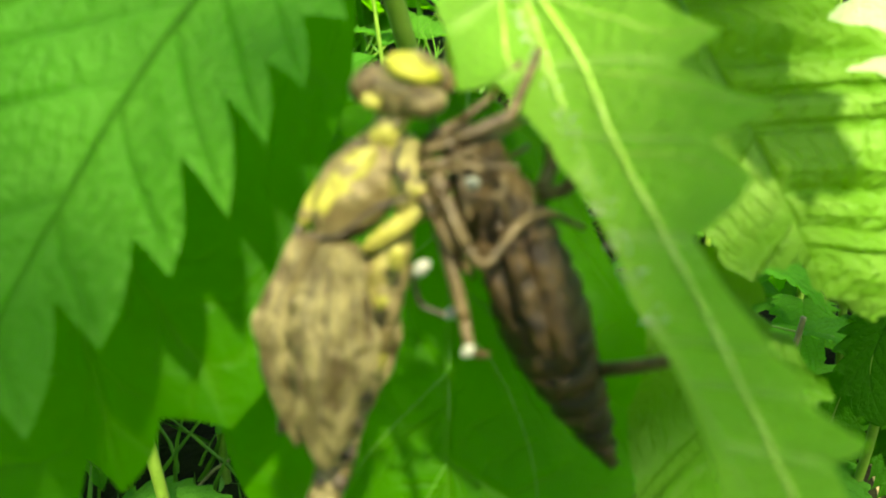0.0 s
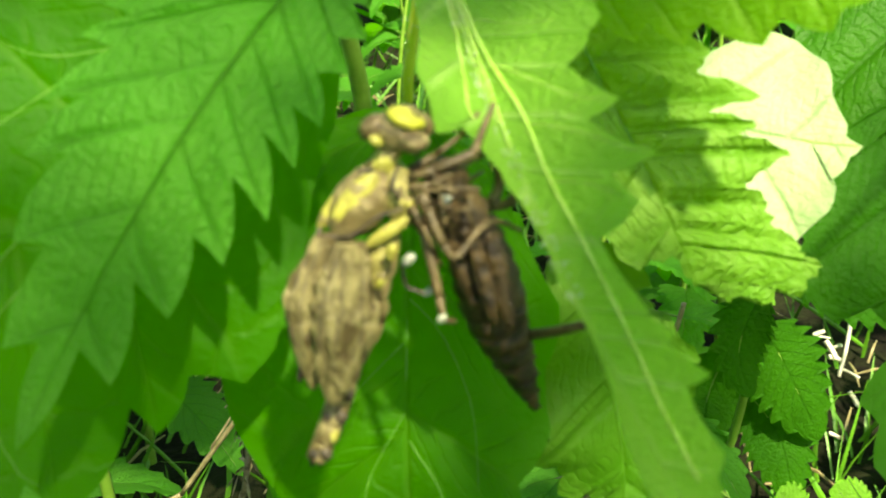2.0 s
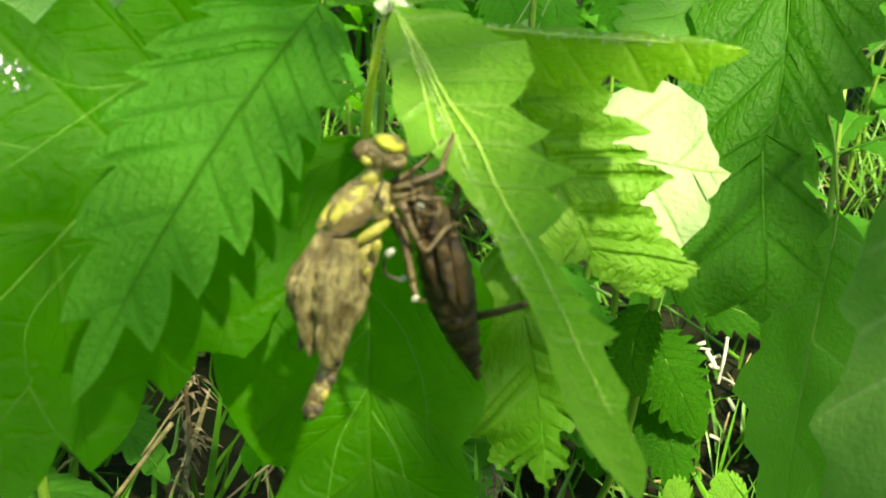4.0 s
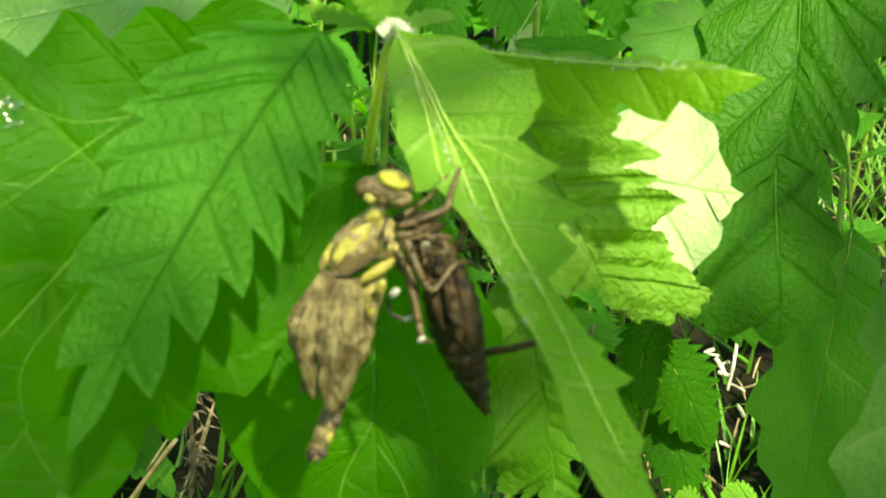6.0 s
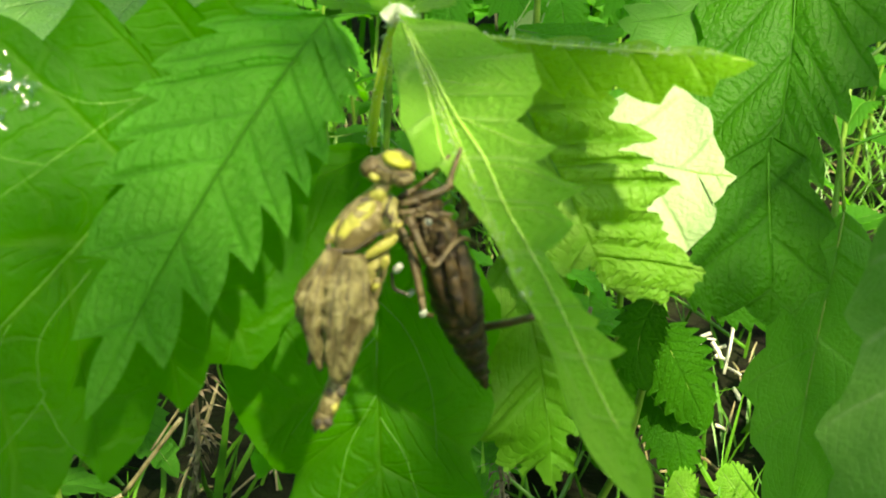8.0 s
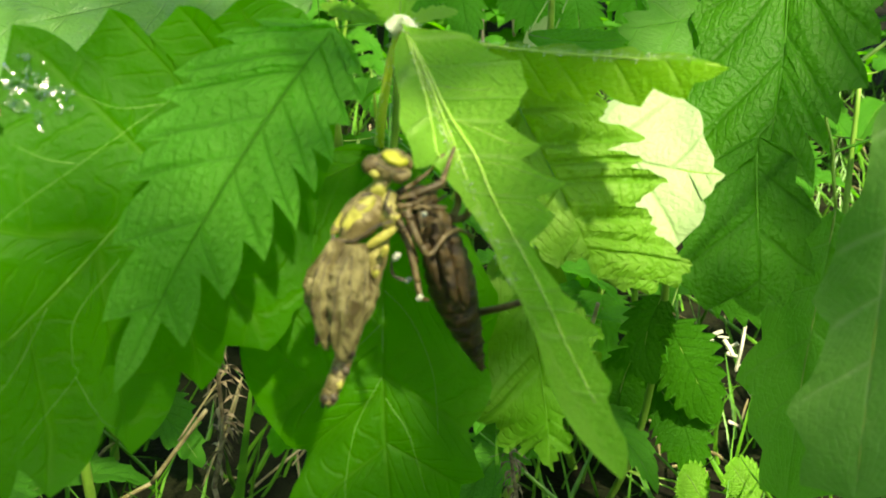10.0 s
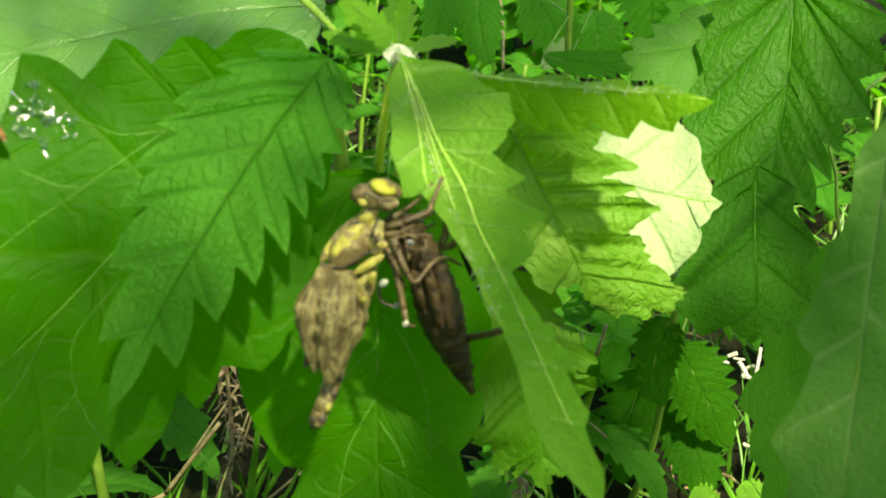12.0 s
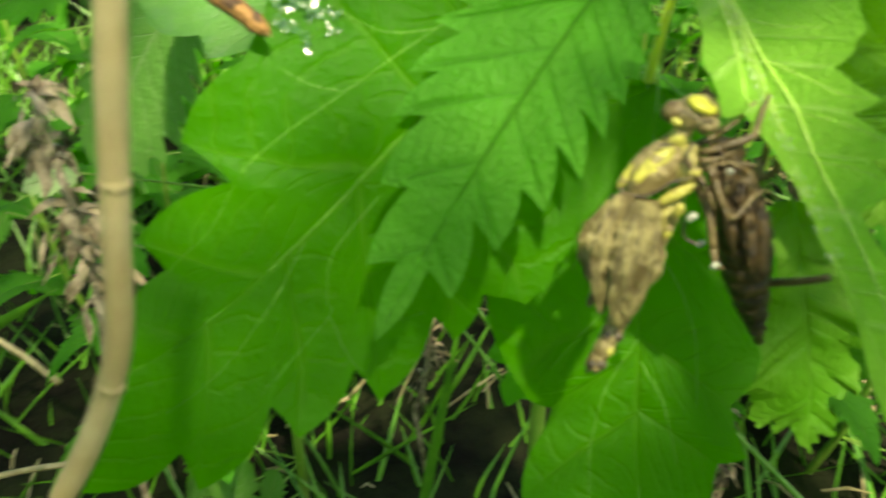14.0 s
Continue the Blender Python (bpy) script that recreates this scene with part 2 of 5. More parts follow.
SKIN_BROWN = body_material("cast_skin", ((0.022, 0.014, 0.004), (0.100, 0.062, 0.016)), 560.0, 0.42, 0.0009, spots=((0.018, 0.010, 0.004), 0.7, 0.56))
SKIN_LEG = body_material("cast_skin_leg", ((0.052, 0.037, 0.014), (0.15, 0.112, 0.05)), 420.0, 0.45)
THREAD = body_material("white_thread", ((0.30, 0.33, 0.26), (0.5, 0.52, 0.44)), 600.0, 0.4)


def water_material():
    """A clear film: the leaf shows through, and its ripples mirror the sky."""
    g = Graph("water")
    clear = g.tree.nodes.new("ShaderNodeBsdfTransparent")
    gloss = g.node("ShaderNodeBsdfGlossy", Roughness=0.16)
    fresnel = g.node("ShaderNodeFresnel", IOR=1.75)
    both = g.tree.nodes.new("ShaderNodeMixShader")
    g.link(fresnel.outputs[0], both.inputs[0])
    g.link(clear.outputs[0], both.inputs[1])
    g.link(gloss.outputs[0], both.inputs[2])
    g.link(both.outputs[0], g.out.inputs[0])
    return g.mat


WATER = water_material()


# ---- builders ----
def thing(name, label, category, place=(0, 0, 0), group=""):
    ob = new(name)
    ob.empty_display_size = 0.01
    ob.matrix_world = pose(*place)
    return tagged(ob, label, category, group)


def part(name, bm, material, parent, label="", smooth=True):
    """Links bm, given in world or thing space, as one mesh under a thing or a part."""
    me = bpy.data.meshes.new(name)
    bm.to_mesh(me)
    bm.free()
    if smooth:
        me.shade_smooth()
    me.materials.append(material)
    ob = new(name, me)
    ob.parent = parent
    if label:
        ob["label"] = label
    return ob


def bezier(ctrl, s):
    a, b, c, d = ctrl
    r = 1 - s
    return a * r**3 + b * (3 * r * r * s) + c * (3 * r * s * s) + d * s**3


def slope_of(ctrl, s):
    a, b, c, d = ctrl
    r = 1 - s
    return ((b - a) * (3 * r * r) + (c - b) * (6 * r * s) + (d - c) * (3 * s * s)).normalized()


def through_points(points):
    """Bezier controls of a curve that passes four points at even steps."""
    p0, p1, p2, p3 = (Vector(p) for p in points)
    b = (-5 * p0 + 18 * p1 - 9 * p2 + 2 * p3) / 6
    c = (2 * p0 - 9 * p1 + 18 * p2 - 5 * p3) / 6
    return p0, b, c, p3


ACROSS = (0.0, 0.05, 0.16, 0.3, 0.45, 0.6, 0.74, 0.86, 0.94, 1.0)


def leaf_blade(points, facing, wide, narrow=None, teeth=11, bite=0.3, fold=(0, 0), curl=0.0, wave=0.0, pucker=0.0,
               ribs=8, swell=(0.45, 0.85), seed=0, lean=0.40, span=10):
    """The sheet of a toothed leaf: midrib through four points, upper face towards facing; half widths on its two sides."""
    ctrl = through_points(points)
    narrow = wide if narrow is None else narrow
    rng = random.Random(seed)
    up_hint = Vector(facing).normalized()
    length = sum((bezier(ctrl, (i + 1) / 20) - bezier(ctrl, i / 20)).length for i in range(20))
    a, b = swell
    peak = (a / (a + b)) ** a * (b / (a + b)) ** b
    rows = teeth * span
    shifts = [rng.uniform(-0.2, 0.2) for _ in range(2)]
    depths = [[rng.uniform(0.7, 1.25) for _ in range(teeth + 3)] for _ in range(2)]
    sheet = bmesh.new()
    uv, fan = sheet.loops.layers.uv.new("blade"), sheet.loops.layers.uv.new("teeth")
    grid, marks, fans = [], {}, {}
    us = [-u for u in reversed(ACROSS[1:])] + list(ACROSS)
    for i in range(rows + 1):
        s = i / rows
        p, along = bezier(ctrl, s), slope_of(ctrl, s)
        up = (up_hint - along * up_hint.dot(along)).normalized()
        side = along.cross(up)
        line = []
        for u in us:
            k = 0 if u >= 0 else 1
            girth = max((max(s, 1e-4) ** a) * (max(1 - s, 0.0) ** b) / peak, 0.004)
            w = (wide if k == 0 else narrow) * girth
            phase = s * teeth + shifts[k]
            f, n = phase % 1.0, int(phase) + 1
            saw = (f / 0.78) ** 0.8 if f < 0.78 else (1 - f) / 0.22
            rim = abs(u) ** 3
            reach = 1 - bite * depths[k][n] * (1 - saw) * abs(u) ** 1.5 * (1 if s < 0.97 else 0.5)
            tilt = radians(fold[k])
            q = p + side * (math.copysign(1, u) * abs(u) * w * reach * math.cos(tilt))
            v = s * ribs - abs(u) * ribs * 0.34
            lift = abs(u) * w * reach * math.sin(tilt) + curl * w * u * u
            lift += wave * abs(u) ** 1.5 * math.sin(6.283 * (s * 2.3 + 0.31 * seed + k * 0.37)) * girth
            lift += pucker * abs(math.sin(math.pi * v)) * min(1, 5 * abs(u)) * girth ** 0.5
            lift += 0.0006 * noise.noise(q * 90 + Vector((seed, 0, 0)))
            q = q + up * lift + along * (rim * saw * lean * length / teeth * 0.8 * min(1, 6 * (1 - s)))
            vert = sheet.verts.new(q)
            marks[vert] = (s + rim * saw * lean / teeth * 0.8 * min(1, 6 * (1 - s)), 0.5 + u * reach / 2)
            fans[vert] = (v, abs(u))
            line.append(vert)
        grid.append(line)
    for i in range(rows):
        for j in range(len(us) - 1):
            face = sheet.faces.new((grid[i][j], grid[i][j + 1], grid[i + 1][j + 1], grid[i + 1][j]))
            for loop in face.loops:
                loop[uv].uv = marks[loop.vert]
                loop[fan].uv = fans[loop.vert]
    return sheet


def toothed_blade(points, facing, wide, narrow, fold=(0, 0), lean=0.75, pucker=0.0, wave=0.0, curl=0.0, seed=0, bulge=0.10, fine=0.0, upright=0.0):
    """The sheet of a leaf whose teeth differ: on each side tips and notches in turn, as the share of the midrib's length and the
    millimetres from it. Every side vein runs out into a tip; up to the share upright the teeth stand away from the midrib."""
    ctrl = through_points(points)
    up_hint = Vector(facing).normalized()
    length = sum((bezier(ctrl, (i + 1) / 20) - bezier(ctrl, i / 20)).length for i in range(20))
    sheet = bmesh.new()
    uv, fan = sheet.loops.layers.uv.new("blade"), sheet.loops.layers.uv.new("teeth")
    steps = 9
    for k, teeth in enumerate((wide, narrow)):
        rim = [(0.0, 0.0)] + [(s, w * 0.001) for s, w in teeth] + [(1.0, 0.0)]
        edge = []
        for i, (p, q) in enumerate(zip(rim, rim[1:])):
            run = Vector(((q[0] - p[0]) * length, q[1] - p[1]))
            out = Vector((-run.y, run.x))
            rise = bulge * (1.0 if i % 2 == 0 else -0.35)
            for j in range(steps + (i == len(rim) - 2)):
                f = j / steps
                push = out * rise * math.sin(math.pi * f) * (0.8 + 0.4 * noise.noise(Vector((i, k, seed)))) + run.normalized().orthogonal() * fine * noise.noise(Vector((i * 3 + f * 2.5, k * 9, seed)))
                edge.append((p[0] + (q[0] - p[0]) * f + push.x / length, max(0.0, p[1] + (q[1] - p[1]) * f + push.y), (i - 1 + f) / 2))
        rows, root = [], 0.0
        for i, (s, w, phase) in enumerate(edge):
            tip_lean = lean if not upright else -0.12 + (lean + 0.12) * min(1.0, max(0.0, (s - upright) / 0.25))
            root = min(1.0, max(root, s - tip_lean * w / length, 0.0)) if i < len(edge) - 1 else 1.0
            line = []
            for u in ACROSS:
                t = root + (s - root) * u
                at = min(max(t, 0.0), 1.0)
                along = slope_of(ctrl, at)
                up = (up_hint - along * up_hint.dot(along)).normalized()
                side = along.cross(up) * (1 if k == 0 else -1)
                tilt = radians(fold[k])
                q = bezier(ctrl, t) + side * (w * u * math.cos(tilt))
                lift = w * u * math.sin(tilt) + curl * w * u * u
                lift += wave * u ** 1.5 * math.sin(6.283 * (t * 2.1 + 0.31 * seed + k * 0.37)) * min(1, w / 0.008)
                lift += pucker * (abs(math.sin(math.pi * phase)) ** 0.7) * min(1, 4 * u) * (1 - 0.45 * u) * min(1, w / 0.006) * (0.75 + 0.5 * noise.noise(q * 220))
                lift += 0.0007 * noise.noise(q * 110 + Vector((seed, 0, 0))) + 0.0003 * noise.noise(q * 330 + Vector((0, seed, 0)))
                line.append((sheet.verts.new(q + up * lift), (t, 0.5 + (u if k == 0 else -u) / 2), (phase, u)))
            rows.append(line)
        for a, b in zip(rows, rows[1:]):
            for j in range(len(ACROSS) - 1):
                corners = (a[j], a[j + 1], b[j + 1], b[j]) if k == 0 else (a[j], b[j], b[j + 1], a[j + 1])
                if j == 0 and (a[0][0].co - b[0][0].co).length < 1e-7:
                    corners = tuple(c for c in corners if c is not b[0])
                face = sheet.faces.new([c[0] for c in corners])
                for loop, c in zip(face.loops, corners):
                    loop[uv].uv, loop[fan].uv = c[1], c[2]
    return sheet


def leaf_point(points, facing, s, w, k, fold=0.0):
    """A place on such a leaf: s along the midrib, w millimetres from it on side k."""
    ctrl = through_points(points)
    along = slope_of(ctrl, s)
    up_hint = Vector(facing).normalized()
    up = (up_hint - along * up_hint.dot(along)).normalized()
    out = along.cross(up) * ((1 if k == 0 else -1) * math.cos(radians(fold))) + up * math.sin(radians(fold))
    return bezier(ctrl, s) + out * (w * 0.001)


def add_toothed_leaf(plant, material, shape, rib=0.0004, rib_material=None, petiole=None, label="", veins=(), vein=0.00022, sunk=0.6, end=0.97, **more):
    """A leaf of the given shape with its midrib, the side veins that stand out and its stalk, under a plant."""
    blade = part("leaf", toothed_blade(**shape, **more), material, plant, label)
    points, facing = shape["points"], shape["facing"]
    ctrl = through_points(points)
    back = Vector(facing).normalized() * (-sunk * rib)
    line = [bezier(ctrl, s) + back for s in spread(20, 0.0, end)]
    part("midrib", tube(line, spread(20, rib, rib * 0.25), 6), rib_material or STEM_GREEN, blade)
    if veins:
        tree = BVHTree.FromPolygons([v.co for v in blade.data.vertices], [tuple(f.vertices) for f in blade.data.polygons])
        lift = Vector(facing).normalized() * (0.25 * vein)
        for way in veins:
            line = [tree.find_nearest(p)[0] + lift for p in smooth_line([leaf_point(points, facing, s, w, k, shape["fold"][k]) for k, s, w in way], 7)]
            part("side_vein", tube(line, spread(len(line), vein, vein * 0.45), 5), rib_material or STEM_GREEN, blade)
    if petiole:
        line = smooth_line([petiole[0], *petiole[1:], points[0]])
        part("leaf_stalk", tube(line, spread(len(line), rib * 1.5, rib * 1.05), 7), rib_material or STEM_GREEN, plant)
    return blade


def tube_into(bm, points, radii, sides=7):
    """Adds a round stalk through the points, with a radius at each, closed at both ends."""
    pts = [Vector(p) for p in points]
    rings, side = [], None
    for i, p in enumerate(pts):
        along = (pts[min(i + 1, len(pts) - 1)] - pts[max(i - 1, 0)]).normalized()
        side = (along.orthogonal() if side is None else side - along * side.dot(along)).normalized()
        other = along.cross(side)
        rings.append([bm.verts.new(p + (side * math.cos(6.2832 * k / sides) + other * math.sin(6.2832 * k / sides)) * radii[i])
                      for k in range(sides)])
    for a, b in zip(rings, rings[1:]):
        for k in range(sides):
            bm.faces.new((a[k], a[(k + 1) % sides], b[(k + 1) % sides], b[k]))
    bm.faces.new(list(reversed(rings[0])))
    bm.faces.new(rings[-1])
    return bm


def tube(points, radii, sides=7):
    if isinstance(radii, (int, float)):
        radii = [radii] * len(points)
    if len(radii) != len(points):
        radii = spread(len(points), radii[0], radii[-1])
    return tube_into(bmesh.new(), points, radii, sides)


def smooth_line(points, steps=6):
    """A rounded line through the points (Catmull-Rom)."""
    pts = [Vector(p) for p in points]
    pts = [2 * pts[0] - pts[1], *pts, 2 * pts[-1] - pts[-2]]
    out = []
    for i in range(1, len(pts) - 2):
        p0, p1, p2, p3 = pts[i - 1:i + 3]
        for k in range(steps):
            t = k / steps
            out.append(0.5 * (2 * p1 + (p2 - p0) * t + (2 * p0 - 5 * p1 + 4 * p2 - p3) * t * t + (3 * p1 - p0 - 3 * p2 + p3) * t**3))
    return out + [pts[-2]]


def spread(count, first, last):
    return [first + (last - first) * i / (count - 1) for i in range(count)]


def add_leaf(plant, material, points, facing, wide, rib=0.0005, rib_material=None, petiole=None, label="", sunk=0.9, **more):
    """A leaf with its midrib, and its stalk to the stem where given, under a plant."""
    blade = part("leaf", leaf_blade(points, facing, wide, **more), material, plant, label)
    ctrl = through_points(points)
    back = Vector(facing).normalized() * (-sunk * rib)
    line = [bezier(ctrl, s) + back for s in spread(16, 0.0, 0.97)]
    part("midrib", tube(line, spread(16, rib, rib * 0.25), 6), rib_material or STEM_GREEN, blade)
    if petiole:
        line = smooth_line([petiole[0], *petiole[1:], points[0]])
        part("leaf_stalk", tube(line, spread(len(line), rib * 1.5, rib * 1.05), 7), rib_material or STEM_GREEN, plant)
    return blade


# ---- ground ----
def build_ground():
    bm = bmesh.new()
    xs = [math.copysign(abs(u) ** 3 * 60 + abs(u) * 0.8, u) for u in spread(121, -1, 1)]
    grid = []
    for x in xs:
        line = []
        for y in xs:
            far = min(1.0, math.hypot(x, y) * 2)
            h = 0.010 * noise.noise(Vector((x * 14, y * 14, 0))) + 0.004 * noise.noise(Vector((x * 60, y * 60, 3)))
            line.append(bm.verts.new((x, y + 0.2, GROUND + h * (1.2 - 0.2 * far))))
        grid.append(line)
    for i in range(120):
        for j in range(120):
            bm.faces.new((grid[i][j], grid[i + 1][j], grid[i + 1][j + 1], grid[i][j + 1]))
    me = bpy.data.meshes.new("ground")
    bm.to_mesh(me)
    bm.free()
    me.shade_smooth()
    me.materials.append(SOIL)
    tagged(new("ground", me), "dark soil under the plants", "ground", kind="structure")


build_ground()


# ---- the nettle that carries the insects ----
nettle = thing("nettle_plant", "young stinging nettle with toothed bright green leaves", "plant", (0, 0, 0))
stem_line = smooth_line([(0.0004, 0.0500, 0.1507), (-0.0019, 0.0520, 0.1427), (-0.0047, 0.0560, 0.1264), (-0.0056, 0.0720, 0.1090), (-0.0052, 0.0850, 0.0766), (-0.004, 0.10, -0.02), (-0.006, 0.105, GROUND - 0.01)])
part("stem", tube(stem_line, spread(len(stem_line), 0.0007, 0.0015), 9), STEM_YELLOW, nettle, "yellow-green ribbed stem")
NODE = Vector((0.0004, 0.0500, 0.1507))

# toothed leaf that reaches towards the viewer beside the insects
HERO = dict(points=((-0.0091, 0.0310, 0.1541), (-0.0182, 0.0125, 0.1433), (-0.0282, 0.0005, 0.1279), (-0.0385, -0.0095, 0.1092)),
    facing=(0.15, -0.75, 0.65), fold=(-3, -3),
    wide=((0.085, 11.0), (0.105, 8.5), (0.189, 14.1), (0.185, 10.5), (0.319, 16.3), (0.313, 12.5), (0.386, 16.5), (0.38, 12.3), (0.512, 15.4), (0.476, 11.6), (0.606, 13.8), (0.569, 9.6), (0.731, 10.2), (0.71, 6.5), (0.883, 6.5), (0.846, 2.7)),
    narrow=((0.09, 8.7), (0.108, 6.3), (0.145, 10.8), (0.176, 7.5), (0.217, 11.3), (0.248, 8.3), (0.331, 12.1), (0.326, 8.3), (0.417, 12.3), (0.39, 7.5), (0.514, 12.7), (0.477, 7.2), (0.609, 10.7), (0.59, 6.5), (0.727, 8.1), (0.696, 3.3), (0.855, 6.3), (0.827, 1.4)))
add_toothed_leaf(nettle, LEAF_NETTLE, HERO, rib=0.00012, sunk=1.1, rib_material=RIB_DARK, petiole=(NODE, (-0.0045, 0.0450, 0.1520)), pucker=0.0012, wave=0.0008, lean=0.95, seed=3)
# leaf on which the insects cling, seen from below
CLING = dict(points=((0.0015, 0.0450, 0.1514), (0.0115, 0.0120, 0.1377), (0.0221, -0.0060, 0.1209), (0.0352, -0.0160, 0.0998)),
    facing=(0.35, -0.85, 0.35), fold=(0, 40),
    wide=((0.151, 4.8), (0.224, 6.5), (0.267, 6.8), (0.338, 7.1), (0.333, 4.2), (0.406, 1.9), (0.446, 1.2), (0.535, 0.5), (0.591, 0.5), (0.72, 1.1)),
    narrow=((0.107, 9.5), (0.205, 13.8), (0.22, 15.1), (0.279, 14.5), (0.291, 12.7), (0.30, 12.4), (0.312, 9.3), (0.39, 13.3), (0.392, 9.4), (0.484, 13.6), (0.475, 8.8), (0.526, 10.1), (0.545, 4.8), (0.645, 5.8), (0.655, 5.6), (0.686, 6.9), (0.694, 5.8), (0.748, 8.6), (0.75, 5.8), (0.839, 6.1), (0.861, 4.4), (0.939, 3.8)))
cling = add_toothed_leaf(nettle, LEAF_YOUNG, CLING, rib=0.00022, rib_material=STEM_PALE, petiole=(NODE + Vector((0, 0, 0.001)),), pucker=-0.0006, wave=0.0008, lean=0.75, seed=5, sunk=0.4, end=0.40, vein=0.00032,
                         veins=(((1, 0.03, 0.2), (1, 0.121, 1.1), (1, 0.232, 1.6), (1, 0.342, 2.8), (1, 0.447, 2.6), (1, 0.557, 3.1), (1, 0.66, 3.2), (1, 0.764, 2.6), (1, 0.858, 2.3)),
                                ((0, 0.02, 0.1), (0, 0.126, 0.4), (0, 0.209, 1.2), (0, 0.317, 2.6)), ((1, 0.04, 0.3), (1, 0.12, 0.6), (1, 0.215, 0.6), (1, 0.292, 0.5), (1, 0.376, 0.2))),
                         label="bright leaf seen from its ribbed underside")
cling_tree = BVHTree.FromPolygons([v.co for v in cling.data.vertices], [tuple(f.vertices) for f in cling.data.polygons])
for way in (((0.247, 1.9), (0.301, 5.2), (0.361, 8.9), (0.383, 11.8)), ((0.353, 2.8), (0.40, 7.3), (0.454, 10.9), (0.480, 12.8)), ((0.44, 2.4), (0.473, 6.1), (0.515, 9.0)), ((0.162, 1.6), (0.202, 5.2), (0.241, 10.0))):
    line = [cling_tree.find_nearest(p)[0] for p in smooth_line([leaf_point(CLING["points"], CLING["facing"], a, w, 1, fold=40) for a, w in way], 5)]
    part("side_vein", tube(line, spread(len(line), 0.00011, 0.00005), 5), STEM_PALE, cling)
# leaf held out level
LEVEL = dict(points=((0.0042, 0.0450, 0.1503), (0.0222, 0.0380, 0.1490), (0.0389, 0.0300, 0.1495), (0.0536, 0.0220, 0.1500)),
    facing=(0.00, -0.45, 0.89), fold=(-35, -20),
    wide=((0.321, 6.2), (0.345, 4.9), (0.467, 8.5), (0.483, 6.3), (0.574, 8.7), (0.605, 5.9), (0.744, 7.7), (0.773, 4.8), (0.89, 6.1), (0.904, 3.5)),
    narrow=((0.165, 2.4), (0.257, 1.2), (0.300, 3.6), (0.369, 1.6), (0.470, 5.2), (0.540, 2.4), (0.650, 6.2), (0.715, 2.2), (0.830, 4.4), (0.880, 1.4)))
add_toothed_leaf(nettle, LEAF_FRILL, LEVEL, rib=0.00045, rib_material=STEM_PALE, petiole=(NODE, (0.0030, 0.0480, 0.1508)), pucker=0.0005, lean=0.9, seed=8, sunk=0.1)
# shaded leaf with a puckered sunlit end
FRILL = dict(points=((0.0183, 0.0500, 0.1434), (0.0254, 0.0450, 0.1309), (0.0316, 0.0420, 0.1193), (0.0382, 0.0400, 0.1042)),
    facing=(0.10, -0.80, 0.50), fold=(0, 0),
    wide=((0.290, 7.8), (0.349, 6.4), (0.716, 12.7), (0.740, 9.6), (0.893, 7.2), (0.878, 5.0), (0.906, 2.0), (0.915, 0.9)),
    narrow=((0.357, 15.9), (0.410, 12.7), (0.586, 19.2), (0.549, 11.5), (0.660, 16.8), (0.658, 13.8), (0.796, 19.9), (0.805, 12.2), (0.908, 14.8), (0.957, 14.3), (1.028, 17.0), (1.054, 16.9), (1.096, 19.1), (1.107, 16.4), (1.136, 14.0), (1.097, 11.6), (1.119, 8.4), (1.054, 7.0), (1.079, 3.8), (1.012, 3.0)))
add_toothed_leaf(nettle, LEAF_RIDGED, FRILL, rib=0.0003, rib_material=RIB_BROAD, petiole=(NODE,), pucker=0.0014, wave=0.0010, lean=0.5, seed=11, fine=0.0010)
# pale leaf behind, its colour whitened to carry the direct sun
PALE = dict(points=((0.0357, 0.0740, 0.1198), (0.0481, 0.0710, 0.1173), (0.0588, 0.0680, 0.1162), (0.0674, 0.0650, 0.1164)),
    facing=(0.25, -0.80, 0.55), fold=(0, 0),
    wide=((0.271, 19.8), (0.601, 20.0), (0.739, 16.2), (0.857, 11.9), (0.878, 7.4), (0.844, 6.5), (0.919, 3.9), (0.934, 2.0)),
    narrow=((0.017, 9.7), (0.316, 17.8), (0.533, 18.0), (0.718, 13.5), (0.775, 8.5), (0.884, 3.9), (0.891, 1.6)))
add_toothed_leaf(nettle, LEAF_PALE, PALE, rib=0.0003, rib_material=STEM_PALE, petiole=((-0.003, 0.085, 0.07), (0.015, 0.072, 0.118)), pucker=0.0010, wave=0.001, seed=14, label="pale leaf whitened to look struck by direct sun")
# broad leaf that hangs behind the insects
HANG = dict(points=((-0.0029, 0.0560, 0.1249), (-0.0028, 0.0340, 0.1047), (-0.0021, 0.0200, 0.0835), (0.0008, 0.0080, 0.0627)),
    facing=(0.05, -0.90, 0.40), fold=(0, 0),
    wide=((0.018, 11.6), (0.047, 24.1), (0.189, 31.6), (0.415, 26.5), (0.655, 21.0), (0.700, 18.5), (0.716, 14.5), (0.770, 16.0), (0.911, 20.0), (0.925, 16.5), (1.02, 12.0)),
    narrow=((0.127, 13.4), (0.348, 21.6), (0.465, 19.7), (0.585, 20.3), (0.691, 15.4), (0.819, 17.7), (0.835, 13.2), (0.983, 11.5)))
